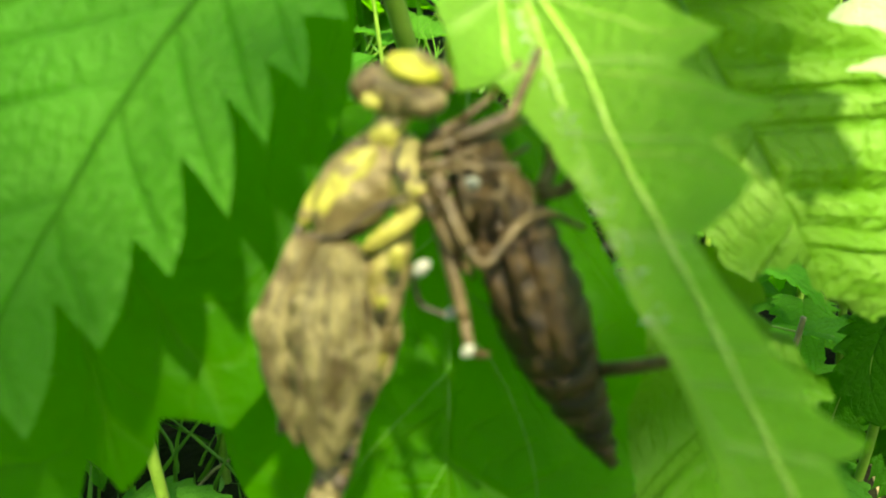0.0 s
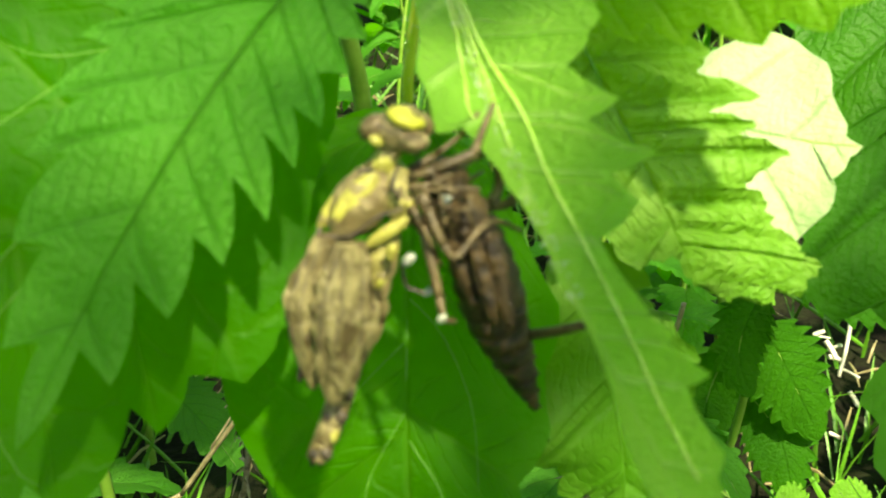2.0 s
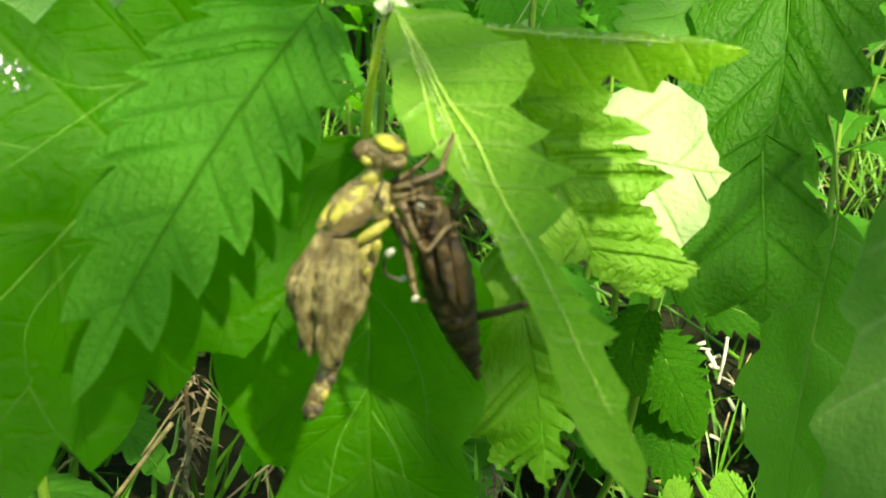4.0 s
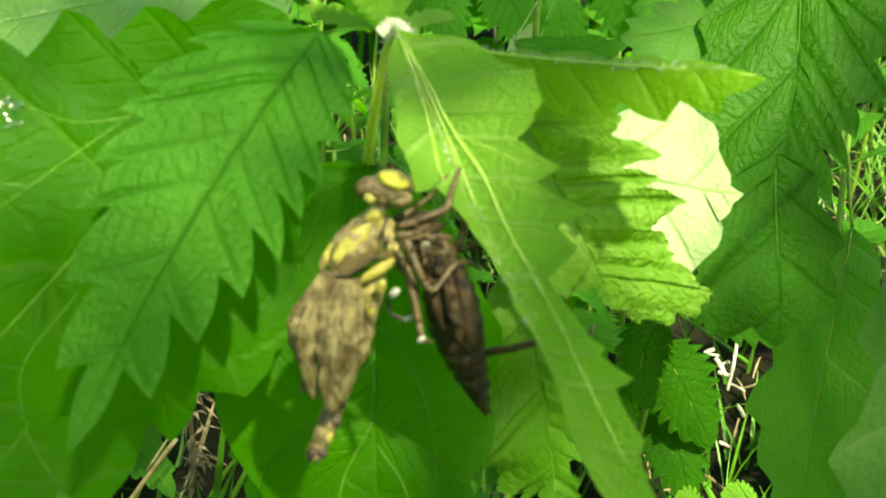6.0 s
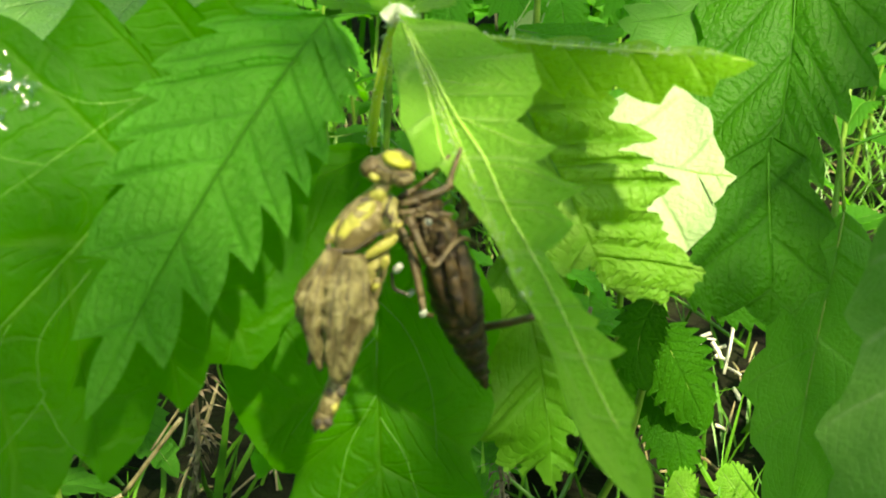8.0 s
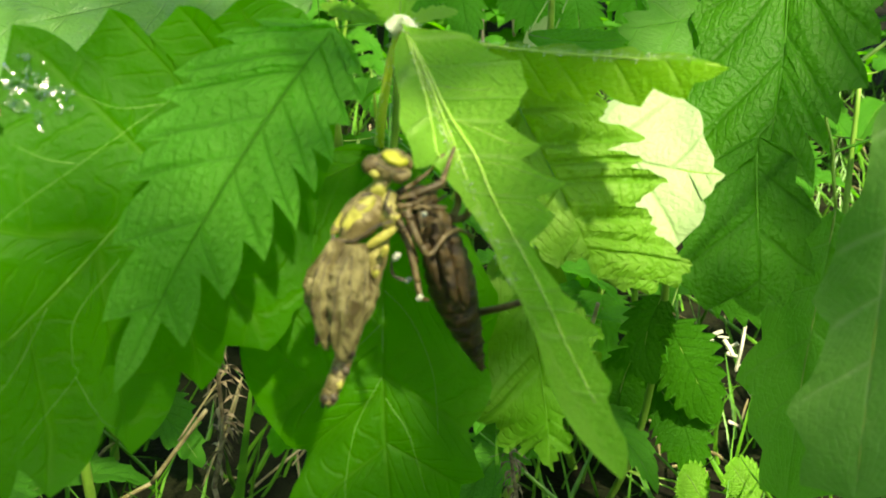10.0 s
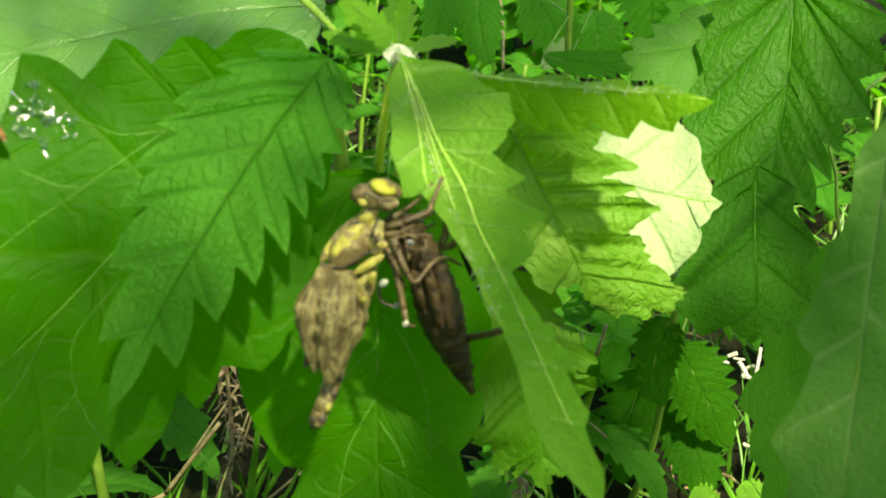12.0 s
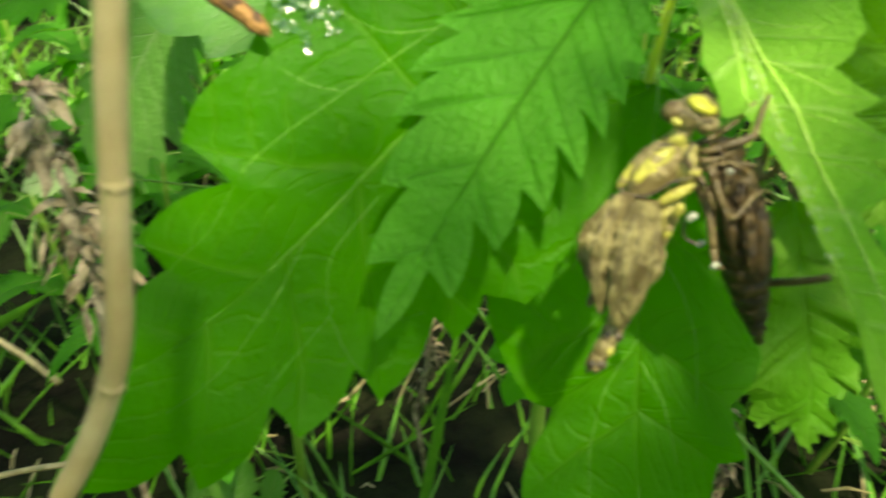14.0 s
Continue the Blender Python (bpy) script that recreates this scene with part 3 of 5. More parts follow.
add_toothed_leaf(nettle, LEAF_BROAD, HANG, rib=0.00022, rib_material=RIB_BROAD, petiole=((-0.0040, 0.077, 0.128),), pucker=0.0008, wave=0.0012, seed=17, sunk=0.3, vein=0.00013,
                 veins=(((0, 0.55, 0.3), (0, 0.60, 2.6), (0, 0.68, 5.6), (0, 0.80, 7.8), (0, 0.93, 8.6)), ((1, 0.34, 0.3), (1, 0.409, 5.2), (1, 0.538, 9.2), (1, 0.70, 9.9)), ((0, 0.20, 0.5), (0, 0.302, 8.4), (0, 0.413, 12.3)), ((0, 0.42, 0.4), (0, 0.52, 8.0), (0, 0.63, 15.0)), ((1, 0.60, 0.4), (1, 0.70, 4.5), (1, 0.84, 6.5))))
# smaller leaf beside it
SIDE = dict(points=((-0.0123, 0.0460, 0.0962), (-0.0162, 0.0410, 0.0867), (-0.0209, 0.0370, 0.0772), (-0.0266, 0.0340, 0.0651)),
    facing=(-0.10, -0.85, 0.50), fold=(0, 0),
    wide=((0.106, 10.6), (0.361, 16.2), (0.479, 12.4), (0.682, 12.2), (0.694, 8.5), (0.837, 8.3), (0.814, 3.3), (0.925, 3.2)),
    narrow=((0.209, 6.8), (0.413, 8.1), (0.688, 9.5), (0.809, 6.2), (0.881, 5.5), (0.938, 1.3)))
add_toothed_leaf(nettle, LEAF_NETTLE, SIDE, rib=0.0002, rib_material=RIB_DARK, petiole=((-0.0045, 0.080, 0.105),), pucker=0.0008, seed=18)
# frilled yellow-green leaf below
LOW = dict(points=((0.0226, 0.0500, 0.1069), (0.0258, 0.0440, 0.0929), (0.0287, 0.0400, 0.0789), (0.0305, 0.0360, 0.0614)),
    facing=(0.10, -0.90, 0.35), fold=(0, 0),
    wide=((0.139, 7.8), (0.294, 7.8), (0.44, 12.4), (0.621, 11.4), (0.782, 13.9), (0.845, 9.6), (0.937, 9.3), (0.912, 6.0), (0.952, 5.4), (0.878, 3.1)),
    narrow=((0.214, 9.5), (0.315, 7.4), (0.478, 13.5), (0.5, 8.2), (0.627, 13.0), (0.642, 7.4), (0.815, 8.6), (0.814, 3.2), (0.942, 3.6), (0.935, 1.6)))
add_toothed_leaf(nettle, LEAF_LIMP, LOW, rib=0.0002, rib_material=RIB_BROAD, petiole=((-0.0030, 0.077, 0.12),), pucker=0.0010, wave=0.0034, lean=0.7, seed=19, fine=0.0026, bulge=0.22)
# young shoot at the top
for n, (tip, mid, face, w) in enumerate((((-0.0079, 0.0500, 0.1660), (-0.0086, 0.0500, 0.1590), (0.92, -0.38, 0.1), 0.0048), ((-0.0067, 0.0400, 0.1617), (-0.0038, 0.0480, 0.1571), (0.2, -0.8, 0.5), 0.0034),
                                      ((0.0018, 0.0560, 0.1622), (0.0005, 0.0560, 0.1570), (0.9, -0.4, 0.2), 0.0030), ((0.0107, 0.0660, 0.1506), (0.0063, 0.0600, 0.1512), (0, -0.5, 0.85), 0.0030),
                                      ((-0.0155, 0.0580, 0.1531), (-0.0085, 0.0570, 0.1517), (0, -0.6, 0.8), 0.0030), ((-0.0011, 0.0680, 0.1603), (-0.0002, 0.0620, 0.1555), (0, -0.9, 0.3), 0.0040))):
    tip, mid = Vector(tip), Vector(mid)
    add_leaf(nettle, LEAF_YOUNG, (NODE, NODE.lerp(mid, 0.66), mid.lerp(tip, 0.33), tip), face, w, teeth=6, bite=0.4, seed=60 + n, rib=0.0003, swell=(0.7, 0.8), span=6)
knot = part("node", tube(smooth_line([(-0.0014, 0.0480, 0.1503), (0.0006, 0.0480, 0.1519), (0.0029, 0.0460, 0.1509), (0.0040, 0.0430, 0.1483)]), spread(19, 0.0015, 0.0008), 8), NODE_WHITE, nettle, "whitish hairy leaf joint")

def hairs(line, girth, count, long, seed, ahead=0.3):
    """Short stiff hairs that stand out from a stalk."""
    rng = random.Random(seed)
    bm = bmesh.new()
    for n in range(count):
        f = rng.uniform(0, len(line) - 1.001)
        i = int(f)
        p, along = line[i].lerp(line[i + 1], f - i), (line[i + 1] - line[i]).normalized()
        out = along.cross(Vector((rng.gauss(0, 1), rng.gauss(0, 1), rng.gauss(0, 1)))).normalized()
        size = long * rng.uniform(0.5, 1.2)
        tube_into(bm, [p + out * girth * 0.7, p + out * (girth + size * 0.5) + along * ahead * size * 0.3, p + out * (girth + size) + along * ahead * size], [size * 0.07, size * 0.045, size * 0.01], 4)
    return bm


part("stinging_hairs", hairs([Vector(p) for p in stem_line[:20]], 0.0008, 170, 0.0011, 5), NODE_WHITE, nettle, "fine pale stinging hairs")
cling_line = [bezier(through_points(CLING["points"]), k) for k in spread(30, 0.0, 0.6)]
part("hairs", hairs(cling_line, 0.0004, 420, 0.0007, 6), NODE_WHITE, cling, "short white down on the ribs")
level_line = [bezier(through_points(LEVEL["points"]), k) for k in spread(30, 0.0, 0.9)]
part("stinging_hairs", hairs(level_line, 0.0004, 420, 0.0007, 7), NODE_WHITE, nettle, "short white down along the leaf's edge")
part("stinging_hairs", hairs([Vector((-0.0014, 0.0480, 0.1503)), Vector((0.0006, 0.0480, 0.1519)), Vector((0.0029, 0.0460, 0.1509)), Vector((0.0040, 0.0430, 0.1483))], 0.0012, 260, 0.0009, 8), NODE_WHITE, nettle, "white down on the leaf joint")

side_stem = smooth_line([(-0.0010, 0.0720, 0.1500), (-0.0018, 0.0750, 0.1439), (-0.0025, 0.0750, 0.1321), (-0.0033, 0.0750, 0.1195), (-0.0055, 0.0790, 0.1000)])
part("side_shoot", tube(side_stem, spread(len(side_stem), 0.0006, 0.0009), 8), STEM_GREEN, nettle)
bristly = smooth_line([NODE, (-0.0080, 0.0590, 0.1508), (-0.0129, 0.0620, 0.1521), (-0.0163, 0.0620, 0.1557), (-0.0201, 0.0620, 0.1596), (-0.0250, 0.0640, 0.1650)])
stalk = part("leaf_stalk", tube(bristly, spread(len(bristly), 0.0007, 0.0009), 8), STEM_PALE, nettle, "bristly leaf stalk")
part("hairs", hairs(bristly, 0.0008, 160, 0.0010, 9), NODE_WHITE, stalk)

# ---- plant with broad leaves ----
broad = thing("broad_leaved_plant", "large broad leaves with pale branching veins, wet on top", "plant", (0, 0, 0))
B_ROOT = Vector((-0.030, 0.115, GROUND - 0.01))
b_line = smooth_line([B_ROOT, (-0.028, 0.11, 0.02), (-0.02, 0.10, 0.10), (-0.0206, 0.0850, 0.1408)])
part("stem", tube(b_line, spread(len(b_line), 0.0026, 0.0016), 9), STEM_GREEN, broad)
BIG = dict(points=((-0.0154, 0.0395, 0.1553), (-0.0374, 0.0192, 0.1323), (-0.0576, 0.0013, 0.1126), (-0.0799, -0.0145, 0.0988)),
    facing=(0.40, -1.00, 0.50), fold=(0, 0),
    wide=((0.060, 9.0), (0.103, 9.6), (0.119, 15.4), (0.180, 15.8), (0.183, 23.2), (0.260, 22.6), (0.288, 32.5), (0.465, 24.3), (0.627, 22.4), (0.614, 13.2), (0.807, 15.9), (0.801, 9.8), (0.897, 7.4), (0.917, 2.5)),
    narrow=((0.135, 20.0), (0.276, 26.8), (0.44, 31.7), (0.472, 25.8), (0.548, 27.7), (0.543, 23.0), (0.683, 26.3), (0.677, 20.0), (0.797, 22.1), (0.799, 15.6), (0.952, 20.6), (0.943, 14.1), (1.112, 13.4), (1.035, 7.9)))
big = add_toothed_leaf(broad, LEAF_BROAD, BIG, rib=0.00022, rib_material=RIB_BROAD, petiole=((-0.02, 0.06, 0.15),), pucker=0.0005, wave=0.0020, lean=0.75, upright=0.3, seed=23, sunk=0.3, vein=0.00010, bulge=0.14,
                       veins=(((0, 0.02, 0.5), (0, 0.101, 2.9), (0, 0.294, 8.3), (0, 0.40, 10.7), (0, 0.562, 13.4), (0, 0.692, 10.4), (0, 0.80, 9.6)), ((1, 0.47, 3.7), (1, 0.582, 4.8), (1, 0.636, 9.2), (1, 0.651, 11.3), (1, 0.761, 12.8), (1, 0.80, 14.0)),
                              ((1, 0.651, 11.3), (1, 0.671, 18.5), (1, 0.668, 21.5)), ((0, 0.397, 11.0), (0, 0.42, 15.0), (0, 0.435, 20.0)), ((0, 0.24, 6.8), (0, 0.29, 12.0), (0, 0.31, 18.2)), ((1, 0.60, 0.6), (1, 0.70, 4.0), (1, 0.82, 7.0), (1, 0.93, 8.0))),
                       label="very large smooth green leaf with pale veins")
TL = ((-0.0243, 0.1120, 0.1492), (-0.0531, 0.1040, 0.1480), (-0.0836, 0.0920, 0.1436), (-0.1174, 0.0800, 0.1383))
add_leaf(broad, LEAF_WET, TL, (-0.05, -0.65, 0.75), 0.030, narrow=0.034, teeth=8, bite=0.14, fold=(-4, -4), pucker=0.0008, seed=29,
         petiole=((-0.022, 0.10, 0.12),), rib=0.0001, sunk=1.5, rib_material=RIB_DARK, swell=(0.4, 0.35), label="wet bluish green leaf")

# ---- nettle on the far side ----
right = thing("nettle_plant", "tall stinging nettle with large crinkled leaves", "plant", (0, 0, 0))
r_line = smooth_line([(0.190, 0.20, GROUND - 0.01), (0.186, 0.19, 0.05), (0.170, 0.175, 0.15), (0.150, 0.165, 0.24)])
part("stem", tube(r_line, spread(len(r_line), 0.0022, 0.0013), 9), STEM_GREEN, right)
CRINKLED = dict(points=((0.0933, 0.1250, 0.1531), (0.0906, 0.1100, 0.1333), (0.0868, 0.0980, 0.1165), (0.0826, 0.0850, 0.0963)),
    facing=(-0.15, -0.75, 0.65), fold=(0, 0),
    wide=((0.075, 21.4), (0.13, 18.8), (0.24, 23.0), (0.352, 20.2), (0.592, 23.2), (0.662, 19.2), (0.783, 17.2), (0.8, 12.9), (0.916, 11.6), (0.908, 7.2)),
    narrow=((0.128, 24.8), (0.186, 20.1), (0.294, 22.1), (0.332, 16.5), (0.47, 20.1), (0.5, 13.5), (0.627, 14.4), (0.596, 9.9), (0.749, 13.7), (0.676, 7.5), (0.87, 11.0), (0.827, 5.2)))
add_toothed_leaf(right, LEAF_CRINKLED, CRINKLED, rib=0.0003, rib_material=RIB_DARK, petiole=((0.156, 0.168, 0.21),), pucker=0.0016, lean=1.7, seed=37)
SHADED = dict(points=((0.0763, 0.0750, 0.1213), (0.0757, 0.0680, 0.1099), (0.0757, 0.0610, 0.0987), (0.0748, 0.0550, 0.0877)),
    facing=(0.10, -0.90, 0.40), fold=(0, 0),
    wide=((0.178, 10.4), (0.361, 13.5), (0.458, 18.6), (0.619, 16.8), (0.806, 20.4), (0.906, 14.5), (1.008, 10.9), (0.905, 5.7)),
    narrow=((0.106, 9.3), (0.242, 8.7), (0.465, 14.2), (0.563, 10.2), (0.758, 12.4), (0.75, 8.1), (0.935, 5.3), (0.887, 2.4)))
add_toothed_leaf(right, LEAF_SHADED, SHADED, rib=0.0003, rib_material=RIB_DARK, petiole=((0.178, 0.180, 0.10), (0.105, 0.140, 0.090), (0.080, 0.098, 0.104)), pucker=0.0008, seed=41)
DULL = dict(points=((0.1053, 0.0980, 0.0954), (0.1034, 0.0940, 0.0768), (0.1013, 0.0900, 0.0536), (0.1003, 0.0840, 0.0136)),
    facing=(-0.10, -0.85, 0.50), fold=(0, 0),
    wide=((0.225, 8.9), (0.343, 7.4), (0.473, 14.4), (0.593, 11.7), (0.728, 16.7), (0.766, 12.1), (0.851, 12.0), (0.887, 7.9), (0.971, 7.4)),
    narrow=((0.124, 8.0), (0.253, 8.8), (0.428, 19.9), (0.613, 19.6), (0.781, 26.4), (0.875, 19.6), (0.978, 15.6)))
add_toothed_leaf(right, LEAF_DULL, DULL, rib=0.0004, petiole=((0.172, 0.178, 0.14), (0.1080, 0.1150, 0.1240), (0.1040, 0.1020, 0.1080)), pucker=0.0008, wave=0.001, seed=43)
FLAT = dict(points=((0.0813, 0.1250, 0.1401), (0.0721, 0.1220, 0.1385), (0.0617, 0.1190, 0.1369), (0.0501, 0.1150, 0.1366)),
    facing=(-0.05, -0.75, 0.65), fold=(0, 0),
    wide=((0.044, 12.1), (0.218, 10.6), (0.438, 10.2), (0.504, 6.6), (0.706, 8.0), (0.719, 4.1), (0.935, 4.3), (0.896, 1.5)),
    narrow=((0.317, 16.4), (0.474, 14.2), (0.639, 17.7), (0.687, 11.6), (0.85, 13.9), (0.839, 7.4), (0.998, 6.9), (0.944, 3.7)))
add_toothed_leaf(right, LEAF_DULL, FLAT, rib=0.0003, rib_material=RIB_DARK, petiole=((0.138, 0.165, 0.20),), pucker=0.0008, seed=46)
add_leaf(right, LEAF_NETTLE, ((0.1266, 0.3000, 0.1351), (0.1159, 0.2900, 0.1222), (0.1036, 0.2850, 0.1135), (0.0842, 0.2800, 0.1012)),
         (-0.1, -0.8, 0.6), 0.026, teeth=9, bite=0.28, pucker=0.001, seed=45, petiole=((0.138, 0.165, 0.20),), rib=0.0005)

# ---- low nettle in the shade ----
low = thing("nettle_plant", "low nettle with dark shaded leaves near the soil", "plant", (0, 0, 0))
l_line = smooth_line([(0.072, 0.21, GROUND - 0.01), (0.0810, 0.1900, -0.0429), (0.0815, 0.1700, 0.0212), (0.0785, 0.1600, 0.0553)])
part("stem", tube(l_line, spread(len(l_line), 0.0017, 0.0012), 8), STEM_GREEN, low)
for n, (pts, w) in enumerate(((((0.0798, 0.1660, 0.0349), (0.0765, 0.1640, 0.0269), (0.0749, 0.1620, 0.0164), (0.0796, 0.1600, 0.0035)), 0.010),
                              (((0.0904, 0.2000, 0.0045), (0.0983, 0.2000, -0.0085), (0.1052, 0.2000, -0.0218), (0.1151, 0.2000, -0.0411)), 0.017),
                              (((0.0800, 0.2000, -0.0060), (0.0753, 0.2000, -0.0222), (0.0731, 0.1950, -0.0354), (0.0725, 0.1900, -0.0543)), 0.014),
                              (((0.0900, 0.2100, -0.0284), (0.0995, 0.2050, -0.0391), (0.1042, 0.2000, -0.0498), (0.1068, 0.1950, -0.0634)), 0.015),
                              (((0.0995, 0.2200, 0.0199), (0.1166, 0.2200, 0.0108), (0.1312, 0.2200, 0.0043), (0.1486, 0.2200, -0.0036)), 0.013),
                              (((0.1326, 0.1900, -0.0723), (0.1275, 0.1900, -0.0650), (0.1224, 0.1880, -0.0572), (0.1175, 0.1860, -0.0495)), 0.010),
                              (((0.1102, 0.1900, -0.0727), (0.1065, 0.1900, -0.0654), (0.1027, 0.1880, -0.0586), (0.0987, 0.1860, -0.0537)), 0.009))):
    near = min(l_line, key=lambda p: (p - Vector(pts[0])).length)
    # Shade is put into the dark material, sunlight into the yellow one.
    add_leaf(low, LEAF_SHADED if n < 5 else LEAF_YOUNG, pts, (0.05, -0.8, 0.6), w, teeth=8, bite=0.3, pucker=0.001, fold=(-8, -8), seed=90 + n, rib=0.0003, petiole=(near,), swell=(0.42, 0.6))

# ---- nettle behind ----
behind = thing("nettle_plant", "nettle with drooping leaves behind the shoot", "plant", (0, 0, 0))
h_line = smooth_line([(0.055, 0.33, GROUND - 0.01), (0.052, 0.32, 0.0), (0.05, 0.31, 0.09), (0.05, 0.305, 0.15)])
part("stem", tube(h_line, spread(len(h_line), 0.0022, 0.0013), 8), STEM_GREEN, behind)
for n, (pts, w) in enumerate(((((0.0053, 0.3000, 0.1287), (0.0092, 0.2900, 0.1180), (0.0110, 0.2850, 0.1079), (0.0142, 0.2800, 0.0965)), 0.012),
                              (((-0.0019, 0.2900, 0.1278), (-0.0052, 0.2800, 0.1210), (-0.0075, 0.2750, 0.1136), (-0.0091, 0.2700, 0.1050)), 0.010),
                              (((0.0803, 0.3200, 0.1303), (0.0846, 0.3100, 0.1217), (0.0868, 0.3050, 0.1099), (0.0887, 0.3000, 0.0968)), 0.017),
                              (((0.0367, 0.2600, 0.1046), (0.0524, 0.2500, 0.1039), (0.0654, 0.2450, 0.1050), (0.0762, 0.2400, 0.1077)), 0.007),
                              (((0.0322, 0.3600, 0.1170), (0.0405, 0.3500, 0.1074), (0.0462, 0.3450, 0.0971), (0.0562, 0.3400, 0.0839)), 0.018),
                              (((0.0678, 0.4000, 0.0985), (0.0703, 0.3900, 0.0911), (0.0719, 0.3850, 0.0799), (0.0734, 0.3800, 0.0686)), 0.016))):
    near = min(h_line, key=lambda p: (p - Vector(pts[0])).length)
    add_leaf(behind, LEAF_NETTLE, pts, (0.05, -0.75, 0.65), w, teeth=8, bite=0.3, pucker=0.001, fold=(-8, -8), seed=120 + n, rib=0.0003, petiole=(near,), swell=(0.42, 0.6))
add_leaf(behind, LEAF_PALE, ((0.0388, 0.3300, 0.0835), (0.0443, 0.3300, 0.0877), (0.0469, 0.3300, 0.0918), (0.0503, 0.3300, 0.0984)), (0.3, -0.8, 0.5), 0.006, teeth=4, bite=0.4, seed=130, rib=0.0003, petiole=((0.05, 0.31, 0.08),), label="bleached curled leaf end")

# ---- nettle beside the stalk ----
beside = thing("nettle_plant", "nettle with bluish green leaves beside the dry stalk", "plant", (0, 0, 0))
s_line = smooth_line([(-0.125, 0.15, GROUND - 0.01), (-0.122, 0.145, 0.0), (-0.115, 0.135, 0.10), (-0.108, 0.13, 0.16)])
part("stem", tube(s_line, spread(len(s_line), 0.0022, 0.0013), 8), STEM_GREEN, beside)
# The pale material of the first leaf stands in for skylight on it.
for n, (pts, w, mat) in enumerate(((((-0.1290, 0.1250, 0.1208), (-0.1421, 0.1220, 0.1045), (-0.1526, 0.1200, 0.0871), (-0.1635, 0.1180, 0.0664)), 0.023, LEAF_DUSTY_LIT),
                                   (((-0.1655, 0.1400, 0.1292), (-0.1731, 0.1350, 0.1236), (-0.1807, 0.1300, 0.1181), (-0.1921, 0.1250, 0.1124)), 0.012, LEAF_NETTLE),
                                   (((-0.1630, 0.1600, -0.0726), (-0.1653, 0.1550, -0.0778), (-0.1662, 0.1500, -0.0827), (-0.1700, 0.1450, -0.0973)), 0.012, LEAF_DULL),
                                   (((-0.2260, 0.1500, 0.0315), (-0.2285, 0.1450, 0.0269), (-0.2303, 0.1400, 0.0247), (-0.2398, 0.1400, 0.0167)), 0.007, LEAF_DULL),
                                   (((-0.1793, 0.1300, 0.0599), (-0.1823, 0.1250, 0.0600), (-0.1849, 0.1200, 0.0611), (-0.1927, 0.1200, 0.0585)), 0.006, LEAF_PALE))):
    near = min(s_line, key=lambda p: (p - Vector(pts[0])).length)
    add_leaf(beside, mat, pts, (0.05, -0.75, 0.65), w, teeth=8, bite=0.3, pucker=0.001, fold=(-8, -8), seed=140 + n, rib=0.0003, petiole=(near,), swell=(0.42, 0.5))

for n, (pts, w) in enumerate(((((-0.1454, 0.1200, -0.0860), (-0.1405, 0.1200, -0.0677), (-0.1378, 0.1200, -0.0562), (-0.1333, 0.1200, -0.0395)), 0.0125),
                              (((-0.1593, 0.1200, -0.0727), (-0.1546, 0.1200, -0.0647), (-0.1520, 0.1200, -0.0587), (-0.1488, 0.1200, -0.0521)), 0.0050),
                              (((-0.1270, 0.1200, -0.0652), (-0.1245, 0.1200, -0.0592), (-0.1225, 0.1200, -0.0529), (-0.1208, 0.1200, -0.0457)), 0.0060))):
    near = min(s_line, key=lambda p: (p - Vector(pts[0])).length)
    # Skylight on these small leaves is put into their pale material.
    add_leaf(beside, LEAF_DUSTY_LIT, pts, (0.05, -0.75, 0.65), w, teeth=6, bite=0.35, pucker=0.001, fold=(-8, -8), seed=150 + n, rib=0.0003, petiole=(near,), swell=(0.42, 0.5))

# ---- leaf in front ----
front = thing("broad_leaved_plant", "pale dusty leaf of a plant close by", "plant", (0, 0, 0))
f_line = smooth_line([(0.140, 0.06, GROUND - 0.01), (0.135, 0.05, 0.05), (0.122, 0.045, 0.15), (0.114, 0.040, 0.19)])
part("stem", tube(f_line, spread(len(f_line), 0.0025, 0.0016), 9), STEM_GREEN, front)
FRONT = dict(points=((0.0787, 0.0180, 0.1588), (0.0778, 0.0120, 0.1391), (0.0771, 0.0070, 0.1160), (0.0765, 0.0000, 0.0834)),
    facing=(-0.35, -0.85, 0.35), fold=(0, 0),
    wide=((0.137, 0.2), (0.202, 2.3), (0.297, 4.1), (0.437, 4.6), (0.572, 7.1), (0.676, 9.7), (0.713, 6.6), (0.813, 8.7), (0.879, 11.7), (0.937, 8.1), (1.0, 8.5)),
    narrow=((0.146, 5.9), (0.284, 5.7), (0.474, 12.2), (0.61, 11.1), (0.756, 15.0), (0.86, 12.2), (0.971, 10.3)))
add_toothed_leaf(front, LEAF_DUSTY_LIT, FRONT, rib=0.0005, petiole=((0.114, 0.042, 0.185),), pucker=0.0010, wave=0.0025, curl=-0.1, seed=47)


# ---- insects ----
P = 0.075e-3  # working unit of the two insects, about a thirteenth of a millimetre


